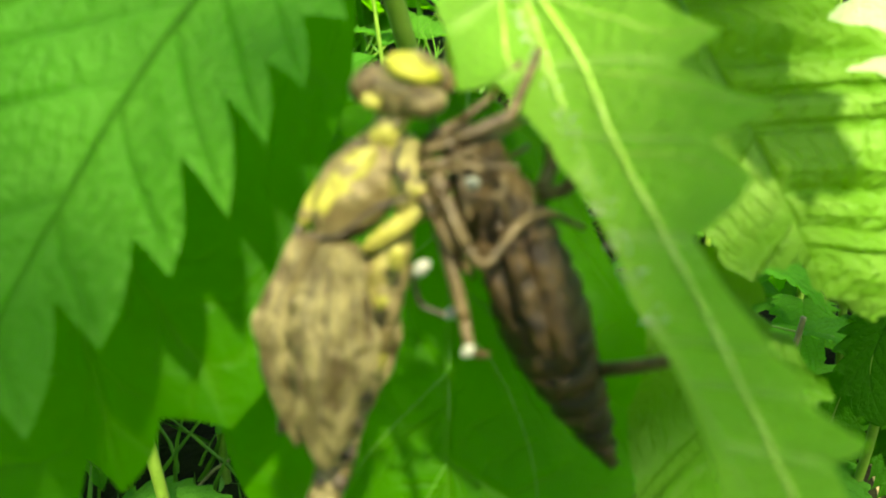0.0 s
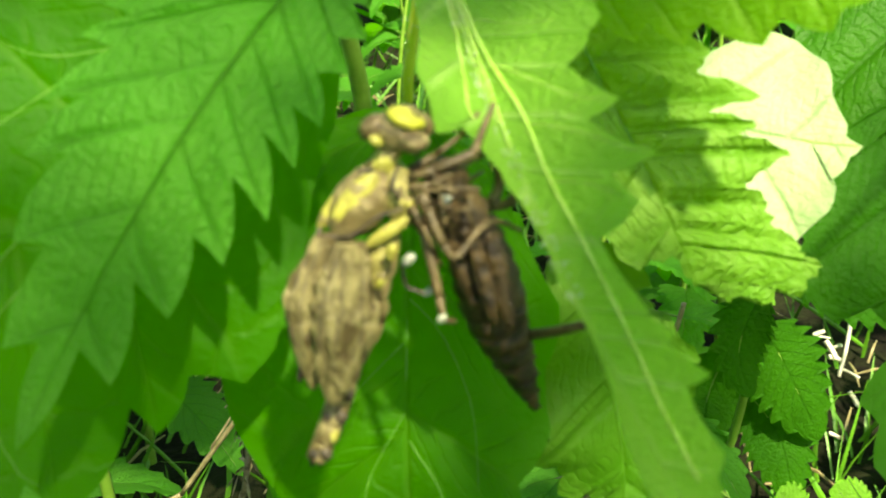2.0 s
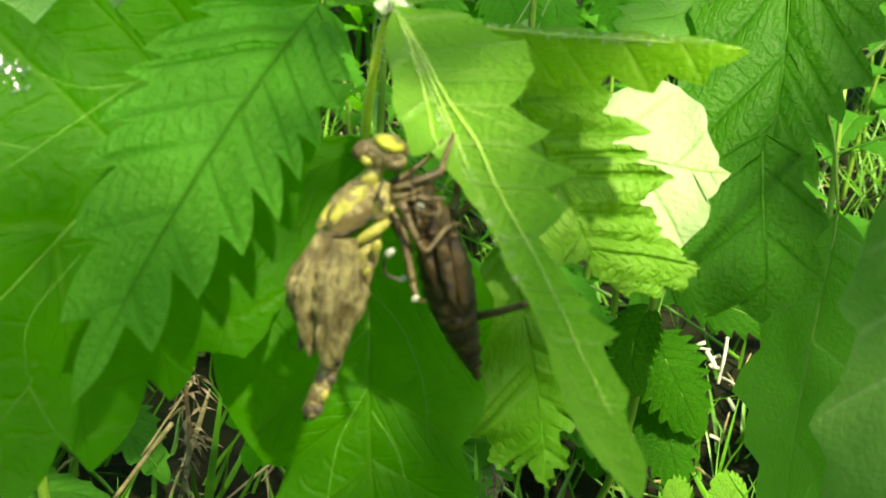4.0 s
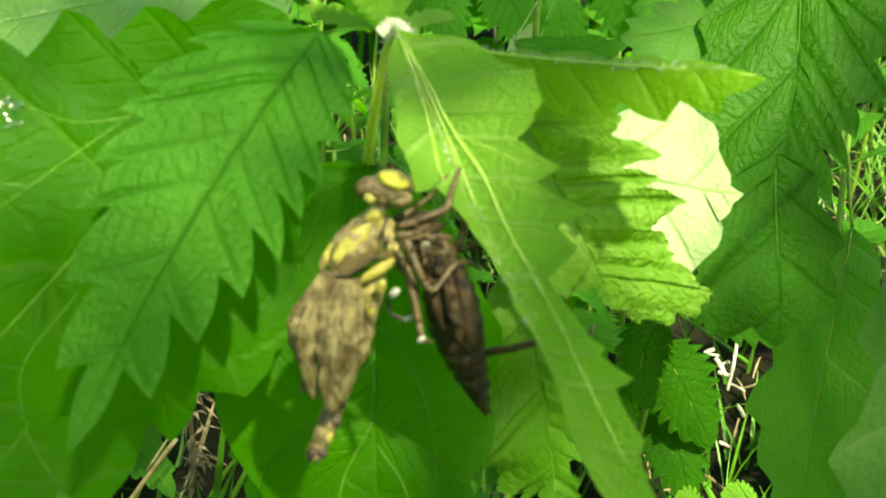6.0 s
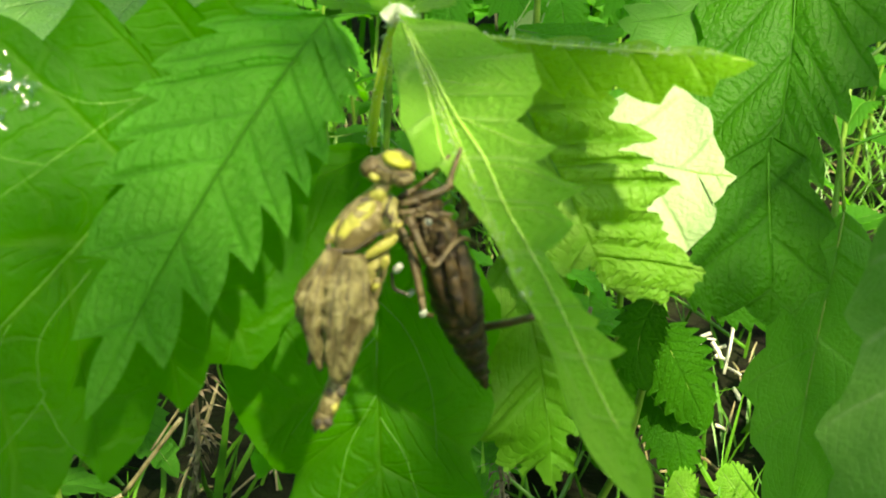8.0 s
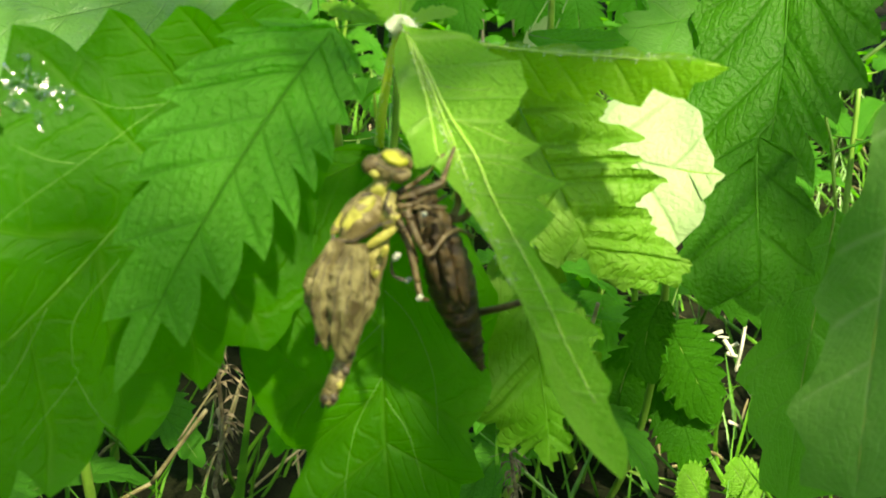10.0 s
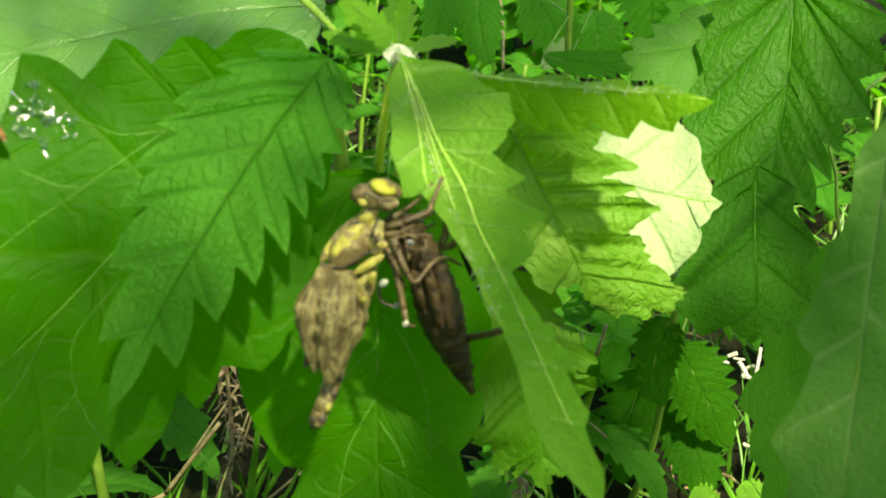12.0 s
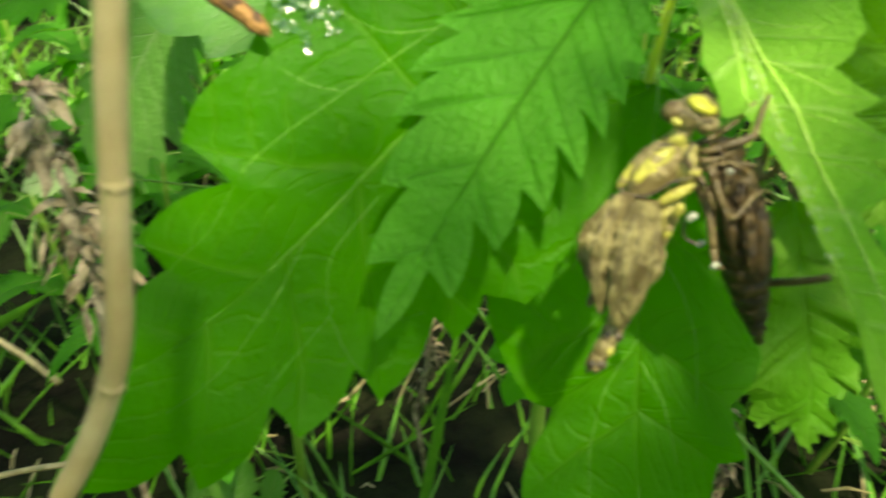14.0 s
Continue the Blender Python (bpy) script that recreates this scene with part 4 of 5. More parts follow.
def ellipsoid_into(bm, centre, axes, along=None, cuts=(14, 10)):
    """A rounded body; axes are its half sizes, the first one along the given way."""
    rings, segs = cuts[1], cuts[0]
    z = Vector(along or (0, 0, 1)).normalized()
    x = z.orthogonal().normalized()
    if abs(z.y) < 0.9:
        x = (Vector((0, 1, 0)) - z * z.y).normalized()
    y = z.cross(x)
    rows = []
    for i in range(rings + 1):
        ph = math.pi * i / rings
        if i in (0, rings):
            rows.append([bm.verts.new(centre + z * (axes[0] * math.cos(ph)))])
            continue
        rows.append([bm.verts.new(centre + z * (axes[0] * math.cos(ph))
                                  + (y * (math.cos(6.2832 * k / segs) * axes[1]) + x * (math.sin(6.2832 * k / segs) * axes[2])) * math.sin(ph))
                     for k in range(segs)])
    for a, b in zip(rows, rows[1:]):
        for k in range(segs):
            n = (k + 1) % segs
            if len(a) == 1:
                bm.faces.new((a[0], b[k], b[n]))
            elif len(b) == 1:
                bm.faces.new((a[n], a[k], b[0]))
            else:
                bm.faces.new((a[k], b[k], b[n], a[n]))
    return bm


def ellipsoid(centre, axes, along=None, cuts=(14, 10), rough=0.0, seed=0):
    bm = ellipsoid_into(bmesh.new(), centre, axes, along, cuts)
    if rough:
        for v in bm.verts:
            v.co += (v.co - centre).normalized() * rough * noise.noise(v.co * 900 + Vector((seed, 0, 0)))
    return bm


def build_dragonfly():
    fly = thing("dragonfly", "freshly hatched yellow-brown dragonfly with crumpled wings", "dragonfly")
    home = Vector((-0.00039, 0.00684, 0.13184))
    fly.matrix_world = Matrix.Translation(home)

    def q(p, d=0.0):
        return Vector(p) - home + Vector((0, d * P, 0))

    def blob(name, p, ways, sizes, mat, parent, label="", d=0.0, cuts=(16, 12), rough=1.5, seed=0):
        way = Vector(ways[1]) - Vector(ways[0])
        return part(name, ellipsoid(q(p, d), tuple(v * P for v in sizes), way, cuts, rough * P, seed), mat, parent, label)

    head = blob("head", (0.00125, 0.00800, 0.13865), ((-0.00092, 0.00750, 0.13790), (0.00362, 0.00750, 0.13941)), (41, 30, 32), CHITIN_TAN, fly, cuts=(24, 18), rough=4)
    blob("eye", (-0.00110, 0.00760, 0.13875), ((-0.00160, 0.00750, 0.13820), (0.00060, 0.00750, 0.13960)), (23, 19, 24), EYE, head, "dull brown compound eye", cuts=(20, 14))
    blob("eye", (0.00380, 0.00980, 0.13850), ((0.00330, 0.00750, 0.13931), (0.00417, 0.00750, 0.13782)), (18, 12, 18), EYE, head, "dull brown compound eye")
    blob("forehead", (0.00225, 0.00700, 0.14000), ((0.00043, 0.00750, 0.14080), (0.00432, 0.00750, 0.13919)), (28, 13, 25), LEMON, head, "bright yellow forehead", cuts=(24, 16), rough=2.5)
    blob("lip", (0.00300, 0.00640, 0.13775), ((0.00130, 0.00750, 0.13800), (0.00470, 0.00750, 0.13740)), (22, 17, 22), CHITIN_TAN, head, rough=3)
    blob("cheek_mark", (-0.00070, 0.00570, 0.13800), ((-0.00100, 0.00750, 0.13830), (0.00000, 0.00750, 0.13790)), (11, 8, 7), CHITIN_YELLOW, head, "yellow cheek mark")
    part("brow_line", tube(smooth_line([q((-0.00040, 0.00530, 0.13985)), q((0.00100, 0.00480, 0.13925)), q((0.00260, 0.00455, 0.13885)), q((0.00410, 0.00560, 0.13850))], 5), [2.0 * P, 1.4 * P], 6), CHITIN_DARK, head, "dark line below the forehead")
    part("neck", tube([q((0.00050, 0.00787, 0.13680)), q((-0.00015, 0.00759, 0.13530)), q((-0.00119, 0.00731, 0.13378))], [19 * P, 17 * P, 24 * P], 12), CHITIN_YELLOW, fly)
    blob("thorax", (-0.00295, 0.00662, 0.13084), ((0.00000, 0.00750, 0.13458), (-0.00667, 0.00572, 0.12694)), (66, 40, 40), CHITIN_TAN, fly, cuts=(24, 18), rough=4)
    blob("breast", (0.00137, 0.00675, 0.13148), ((0.00080, 0.00750, 0.13460), (0.00138, 0.00591, 0.12793)), (46, 26, 30), CHITIN_PALE, fly, cuts=(18, 14), rough=5, seed=3)
    for p, w0, w1, size, lab in (((-0.00317, 0.00464, 0.13206), (-0.00039, 0.00737, 0.13403), (-0.00642, 0.00591, 0.12774), (48, 18, 12), "broad yellow shoulder stripe"),
                                 ((-0.00573, 0.00581, 0.13062), (-0.00358, 0.00722, 0.13334), (-0.00779, 0.00591, 0.12771), (42, 12, 11), "narrow yellow back stripe"),
                                 ((0.00017, 0.00435, 0.12838), (0.00265, 0.00632, 0.12970), (-0.00320, 0.00544, 0.12582), (40, 11, 11), "bright yellow side stripe"),
                                 ((0.00253, 0.00496, 0.13144), (0.00240, 0.00675, 0.13151), (0.00257, 0.00638, 0.12994), (11, 8, 9), "small yellow side mark")):
        blob("yellow_stripe", p, (w0, w1), size, CHITIN_YELLOW, fly, lab)
    for line, r in ((((0.00156, 0.00510, 0.13561), (0.00099, 0.00413, 0.13391), (0.00159, 0.00406, 0.13226)), 5), (((0.00207, 0.00383, 0.13134), (-0.00083, 0.00289, 0.13060), (-0.00358, 0.00256, 0.12871), (-0.00679, 0.00299, 0.12860)), 4),
                    (((-0.00681, 0.00340, 0.12936), (-0.00703, 0.00292, 0.12828), (-0.00558, 0.00249, 0.12748)), 4), (((-0.00091, 0.00481, 0.13526), (-0.00260, 0.00457, 0.13516)), 3)):
        pts = smooth_line([q(p) for p in line], 4)
        part("dark_seam", tube(pts, [r * P * (0.45 + 0.5 * abs(noise.noise(p * 700))) for p in pts], 7), CHITIN_DARK, fly, "dark brown seam")
    blob("belly", (-0.00110, 0.00556, 0.12448), ((0.00080, 0.00591, 0.12792), (-0.00240, 0.00422, 0.12060)), (62, 22, 26), CHITIN_PALE, fly, rough=4, seed=7)
    for n, (p, size) in enumerate((((0.00075, 0.00270, 0.12690), (13, 8, 7)), ((-0.00060, 0.00190, 0.12390), (15, 8, 7)), ((-0.00180, 0.00110, 0.12110), (13, 8, 7)), ((-0.00300, 0.00060, 0.11890), (9, 7, 6)))):
        blob("yellow_patch", p, ((0, 0, 0.004), (-0.0014, 0, 0)), size, CHITIN_YELLOW, fly, "yellow patch along the belly", seed=n, rough=3)
    # abdomen in ten rings
    spine = smooth_line([q((-0.00090, 0.00594, 0.12520)), q((-0.00265, 0.00483, 0.11934)), q((-0.00480, 0.00332, 0.11353)), q((-0.00670, 0.00151, 0.10729)), q((-0.00905, 0.00013, 0.10184))], 5)
    for i in range(10):
        a, b = spine[i * 2], spine[i * 2 + 2]
        r = (26 - 0.9 * i) * P
        mat = CHITIN_YELLOW if i == 3 else CHITIN_TAN
        ring = part("abdomen_ring", tube([a, a.lerp(b, 0.15), a.lerp(b, 0.5), a.lerp(b, 0.85), b], [r * 0.94, r, r * 1.02, r, r * 0.94], 14), mat, fly)
        if i == 8:
            part("spot", ellipsoid(a.lerp(b, 0.5) + Vector((r * 0.5, -r * 0.62, 0)), (14 * P, 9 * P, 8 * P), b - a), CHITIN_YELLOW, ring, "yellow spot")
        elif i > 3:
            for sx in (0.55, -0.35):
                part("spot", ellipsoid(a.lerp(b, 0.45) + Vector((r * sx, -r * 0.78, 0)), (10 * P, 10 * P, 6 * P), b - a, rough=2 * P, seed=i), CHITIN_DARK, ring, "dark spot")
    for k in (-6, 6):
        part("tail_tip", tube([spine[-1] + Vector((k * P, 0, 0)), spine[-1] + Vector((k * P - 3 * P, 0, -14 * P))], [6 * P, 3 * P], 8), CHITIN_DARK, fly)
    # four crumpled wings, folded along the body
    for n, (root, mid, end, girth, flat) in enumerate((
            ((-0.00611, 0.00323, 0.12867), (-0.00863, 0.00083, 0.12134), (-0.00850, -0.00035, 0.11150), 25, 0.5), ((-0.00356, 0.00221, 0.12819), (-0.00420, -0.00064, 0.12035), (-0.00610, -0.00164, 0.11020), 38, 0.36),
            ((-0.00724, 0.00732, 0.12615), (-0.01024, 0.00642, 0.11917), (-0.00960, 0.00421, 0.11260), 26, 0.5), ((-0.00321, 0.00744, 0.12483), (-0.00400, 0.00624, 0.11752), (-0.00580, 0.00414, 0.10980), 34, 0.5))):
        root, mid, end = q(root), q(mid), q(end)
        spine_w = smooth_line([root, mid, end], 24)
        bm = bmesh.new()
        rows = []
        for i, c in enumerate(spine_w):
            s = i / (len(spine_w) - 1)
            w = girth * P * (0.5 + 0.72 * math.sin(math.pi * min(1, s * 0.78 + 0.04)))
            w *= 1 - 0.50 * max(0.0, s - 0.45) / 0.55
            w *= 1 if s < 0.84 else 0.15 + 0.85 * math.sqrt(max(0, (1 - s) / 0.16))
            w *= 1 + 0.18 * noise.noise(Vector((s * 8, n * 3, 0)))
            row = []
            for k in range(48):
                ang = 6.2832 * k / 48
                crease = 1 + 0.03 * math.sin(7 * ang + 9 * s + n) + 0.26 * noise.noise(Vector((3.6 * math.cos(ang + s), 3.6 * math.sin(ang + s), 3.5 * s + 5 * n)))
                row.append(bm.verts.new(c + Vector((math.cos(ang) * w * crease, math.sin(ang) * w * flat * crease, (0.2 * w) * math.sin(5 * ang + n) * (s > 0.8)))))
            rows.append(row)
        for a, b in zip(rows, rows[1:]):
            for k in range(48):
                bm.faces.new((a[k], b[k], b[(k + 1) % 48], a[(k + 1) % 48]))
        bm.faces.new(list(reversed(rows[0])))
        bm.faces.new(rows[-1])
        bmesh.ops.recalc_face_normals(bm, faces=bm.faces)
        folds = []
        for k in (30, 35, 41) if n < 2 else ():
            first = 2 + (k * 7) % 9
            folds.append([rows[i][(k + round(1.6 * noise.noise(Vector((0.13 * i, k, n))))) % 48].co.copy() for i in range(first, len(rows) - 4 - (k * 5) % 13, 3)])
        wing = part("wing", bm, WING, fly, "crumpled milky brown wing")
        for line in folds:
            line = smooth_line(line, 2)
            part("fold_line", tube(line, [P * (0.8 + 1.8 * abs(noise.noise(p * 900))) for p in line], 5), CHITIN_DARK, wing, "dark line along a fold of the wing")
    # dark shrivelled wing corner
    blob("wing_tip", (-0.00993, 0.00088, 0.11312), ((-0.00986, 0.00272, 0.11371), (-0.01032, 0.00212, 0.11099)), (18, 6, 7), CHITIN_DARK, fly, "dark folded wing tip")
    # six legs
    for line in (((0.00274, 0.00572, 0.13411), (0.00527, 0.00537, 0.13499), (0.00802, 0.00663, 0.13570), (0.00923, 0.00782, 0.13608), (0.01024, 0.01149, 0.13773)), ((0.00231, 0.00841, 0.13382), (0.00487, 0.00978, 0.13503), (0.00737, 0.01125, 0.13665), (0.00939, 0.01283, 0.13875)),
                 ((0.00279, 0.00494, 0.13317), (0.00492, 0.00449, 0.13366), (0.00753, 0.00741, 0.13435), (0.00998, 0.01028, 0.13493)), ((0.00256, 0.00775, 0.13107), (0.00508, 0.00869, 0.13044), (0.00741, 0.01103, 0.13106), (0.00963, 0.01337, 0.13172)),
                 ((0.00280, 0.00447, 0.13124), (0.00398, 0.00300, 0.12980), (0.00494, 0.00253, 0.12789), (0.00552, 0.00316, 0.12584)), ((0.00242, 0.00728, 0.12908), (0.00372, 0.00672, 0.12670), (0.00473, 0.00725, 0.12421), (0.00556, 0.00697, 0.12300))):
        pts = [q(p) for p in line]
        leg = part("leg", tube(smooth_line(pts[:2], 3), spread(4, 7.5 * P, 5.5 * P), 8), SKIN_LEG, fly)
        rest = smooth_line(pts[1:], 3)
        part("shin", tube(rest, spread(len(rest), 5.5 * P, 2.6 * P), 7), SKIN_LEG, leg)
    return fly


def build_cast_skin():
    skin = thing("cast_skin", "empty brown larval skin clinging to the leaf", "insect skin")
    home = Vector((0.00916, 0.00900, 0.12482))
    skin.matrix_world = Matrix.Translation(home)

    def q(p):
        return Vector(p) - home

    spine = smooth_line([q((0.00851, 0.00800, 0.12755)), q((0.00986, 0.00900, 0.12160)), q((0.01128, 0.01100, 0.11432)), q((0.01334, 0.01400, 0.10632)), q((0.01557, 0.01700, 0.09801))], 5)
    girths = (40, 43, 46, 49, 49, 45, 40, 34, 27, 17)
    for i in range(10):
        a, b = spine[2 * i], spine[2 * i + 2]
        r, r2 = girths[i] * P, (girths[i + 1] if i < 9 else 7) * P
        line = [a, a.lerp(b, 0.12), a.lerp(b, 0.6), a.lerp(b, 0.88), b]
        shell = tube(line, [r * 0.90, r * 1.02, (r + r2) * 0.50, r2 * 1.07, r2 * 0.88], 22)
        for v in shell.verts:
            v.co += (v.co - a.lerp(b, 0.5)).normalized() * 4 * P * noise.noise(v.co * 520 + Vector((i, 0, 0)))
        ring = part("body_ring", shell, SKIN_BROWN, skin)
        if i > 3:
            for sx in (-1, 1):
                p = a.lerp(b, 0.9) + Vector((sx * r2 * 0.98, -0.1 * r2, 0))
                part("side_spine", tube([p, p + (b - a).normalized() * 9 * P + Vector((sx * 4 * P, 0, 0))], [3.5 * P, 0.8 * P], 6), SKIN_BROWN, ring)
    part("tail_spine", tube([spine[-1], spine[-1] + (spine[-1] - spine[-2]).normalized() * 14 * P], [8 * P, 1.5 * P], 7), SKIN_BROWN, skin)
    part("thorax", ellipsoid(q((0.00754, 0.00800, 0.12842)), (58 * P, 40 * P, 38 * P), q((0.00879, 0.00800, 0.12439)) - q((0.00672, 0.00800, 0.13236)), (30, 22), 9 * P), SKIN_BROWN, skin)
    head = part("head", ellipsoid(q((0.00608, 0.00800, 0.13304)), (30 * P, 33 * P, 30 * P), (0.2, 0, 1), rough=4 * P), SKIN_BROWN, skin)
    part("eye", ellipsoid(q((0.00648, 0.00450, 0.13200)), (7 * P, 8 * P, 6 * P)), THREAD, head, "pale glassy eye cap")
    for a, b, w in (((0.01099, 0.00400, 0.12819), (0.01281, 0.00550, 0.11653), 15), ((0.00688, 0.00450, 0.12697), (0.00998, 0.00600, 0.11730), 16), ((0.00912, 0.00350, 0.12838), (0.01115, 0.00450, 0.11781), 13)):
        a, b = q(a), q(b)
        part("wing_case", ellipsoid((a + b) / 2, ((b - a).length * 0.56, w * P, 9 * P), b - a, (14, 12), 2 * P), SKIN_BROWN, skin)
    legs = (((0.00394, 0.00400, 0.13301), (0.00526, 0.00250, 0.13006), (0.00621, 0.00200, 0.12800), (0.00715, 0.00200, 0.12672), (0.00822, 0.00250, 0.12728), (0.00973, 0.00400, 0.12885), (0.01158, 0.00600, 0.12900), (0.01391, 0.01100, 0.12562)),
            ((0.00382, 0.00600, 0.13444), (0.00640, 0.00600, 0.13525), (0.00925, 0.00700, 0.13625), (0.00995, 0.01000, 0.13761), (0.01099, 0.01300, 0.13974)),
            ((0.01037, 0.01200, 0.12800), (0.01284, 0.01200, 0.12878), (0.01368, 0.01200, 0.13149), (0.01286, 0.01200, 0.13500), (0.01104, 0.01300, 0.13648)),
            ((0.00388, 0.00450, 0.12909), (0.00474, 0.00300, 0.12590), (0.00558, 0.00200, 0.12198), (0.00610, 0.00100, 0.12002), (0.00717, 0.00200, 0.11912)),
            ((0.01071, 0.01100, 0.12891), (0.01149, 0.01200, 0.13055), (0.01160, 0.01200, 0.13339), (0.01041, 0.01300, 0.13542)),
            ((0.01517, 0.01300, 0.11109), (0.01818, 0.00900, 0.11399), (0.02152, 0.00600, 0.11677)))
    for line in legs:
        pts = [q(p) for p in line]
        leg = part("leg", tube(smooth_line(pts[:3], 4), spread(9, 8.5 * P, 7 * P), 8), SKIN_LEG, skin, "hollow grey-brown leg")
        if len(pts) > 3:
            rest = smooth_line(pts[2:], 4)
            part("shin", tube(rest, spread(len(rest), 7 * P, 3.5 * P), 7), SKIN_LEG, leg)
    rng = random.Random(31)
    for n in range(14):
        a = q((0.0070 + rng.uniform(-0.0025, 0.0030), 0.0040 + rng.uniform(-0.0012, 0.0012), 0.1300 + rng.uniform(-0.0030, 0.0045)))
        way = Vector((rng.gauss(0, 1), rng.gauss(0, 0.4), rng.gauss(0, 1))).normalized() * rng.uniform(0.0022, 0.0045)
        line = smooth_line([a, a + way * 0.5 + Vector((rng.gauss(0, 1), -0.4, rng.gauss(0, 1))) * 0.0006, a + way], 4)
        part("shred", tube(line, spread(len(line), rng.uniform(3, 5) * P, 1.2 * P), 6), SKIN_LEG if n % 3 else SKIN_BROWN, skin, "torn shred of brown skin")
    for p, r in (((0.00245, 0.00300, 0.12584), 11), ((0.00410, 0.00400, 0.12150), 8), ((0.00597, 0.00050, 0.12020), 9)):
        part("thread", ellipsoid(q(p), (r * P, 0.7 * r * P, 0.7 * r * P), (0.6, 0, 0.6), rough=2 * P), THREAD, skin, "white breathing-tube thread")
    part("tube_lining", tube(smooth_line([q((0.00148, 0.00400, 0.12460)), q((0.00177, 0.00400, 0.12235)), q((0.00305, 0.00400, 0.12156)), q((0.00426, 0.00400, 0.12123))]), 3 * P, 6), CHITIN_DARK, skin)
    return skin


build_dragonfly()
build_cast_skin()


# ---- stalks and withered plants ----
def build_stalks():
    stalk = thing("dry_stalk", "dry straw-coloured hollow stalk standing upright", "stalk")
    line = smooth_line([(-0.0643, -0.0460, 0.1096), (-0.0582, -0.0460, 0.1195), (-0.0525, -0.0460, 0.1318), (-0.0498, -0.0460, 0.1456), (-0.0474, -0.0460, 0.1589), (-0.0445, -0.0460, 0.1730)])
    low = line[0]
    line = [Vector((low.x - 0.012, low.y + 0.01, GROUND - 0.01)), Vector((low.x - 0.006, low.y + 0.005, 0.02))] + line
    part("stem", tube(line, [0.0014 + 0.0002 * noise.noise(p * 60) for p in line], 10), DRY, stalk)
    for k in (12, 22):
        part("ring", tube([line[k] - (line[k + 1] - line[k]) * 0.2, line[k] + (line[k + 1] - line[k]) * 0.2], 0.0015, 10), DRY, stalk, "swollen joint of the stalk")
    twig = thing("dry_twig", "broken reddish brown dry twig lying on the leaf", "twig")
    line = smooth_line([(-0.0580, 0.0120, 0.1452), (-0.0622, 0.0118, 0.1487), (-0.0690, 0.0116, 0.1540), (-0.0860, 0.0130, 0.1668)])
    part("bark", tube(line, [0.0005, 0.0010, 0.0013] + [0.0016 + 0.0005 * noise.noise(p * 420) for p in line[3:]], 9), BARK, twig)
    for k, off in enumerate(((-0.0006, -0.0010, 0.0004), (0.0007, -0.0008, -0.0003), (0.0001, -0.0012, 0.0006))):
        part("splinter", tube([line[0] + Vector(off) * 0.6, line[2] + Vector(off) * 0.9, line[5 + k] + Vector(off)], [0.0001, 0.0003, 0.0004], 5), DRY if k == 1 else BARK, twig)

    def withered(name, label, top, bottom, girth, seed, material, count=46, broad=0.05):
        rng = random.Random(seed)
        top, bottom = Vector(top), Vector(bottom)
        clump = thing(name, label, "dead plant")
        spine = smooth_line([bottom, bottom.lerp(top, 0.4) + Vector((0.3 * girth, 0, 0)), top], 8)
        part("stem", tube(spine, spread(len(spine), 0.0010, 0.0006), 7), material, clump)
        foot = smooth_line([Vector((bottom.x + 0.004, bottom.y + 0.006, GROUND - 0.01)), bottom.lerp(Vector((bottom.x, bottom.y, GROUND)), 0.4) + Vector((0.003, 0, 0)), bottom], 5)
        part("stalk", tube(foot, spread(len(foot), 0.0007, 0.0009), 7), material, clump)
        for n in range(count):
            p = spine[rng.randrange(5, len(spine))]
            out = Vector((rng.uniform(-1, 1), rng.uniform(-1, 1), rng.uniform(-1.1, 0.3))) * girth
            line = smooth_line([p, p + out * 0.5 + Vector((0, 0, 0.2 * girth)), p + out + Vector((rng.uniform(-1, 1), 0, -1)) * girth * 0.3], 4)
            sheet = bmesh.new()
            w = rng.uniform(1.0, 2.4) * broad * girth
            row = []
            for i, c in enumerate(line):
                k = i / (len(line) - 1)
                turn = Vector((math.cos(5 * k + n), math.sin(5 * k + n), 0.3))
                row.append([sheet.verts.new(c - turn * w * math.sin(3.0 * k + 0.1)), sheet.verts.new(c + Vector((0, 0, 0.3 * w))), sheet.verts.new(c + turn * w * math.sin(3.0 * k + 0.1))])
            for a, b in zip(row, row[1:]):
                sheet.faces.new((a[0], a[1], b[1], b[0]))
                sheet.faces.new((a[1], a[2], b[2], b[1]))
            part("shrivelled_leaf", sheet, material, clump)
        return clump

    withered("withered_plant", "shrivelled grey-brown dead flower stalk", (-0.1125, 0.0300, 0.1260), (-0.1105, 0.0300, 0.0680), 0.0085, 3, DRY_PALE, 95, 0.085)
    withered("withered_plant", "small brown withered seed head among grass", (-0.0625, 0.1200, 0.0405), (-0.0720, 0.1300, -0.0200), 0.008, 5, DRY_GREY)
    withered("withered_plant", "dark brown withered stalk below the leaves", (0.0279, 0.1400, -0.0122), (0.0314, 0.1600, -0.0744), 0.007, 8, DRY_GREY)


build_stalks()


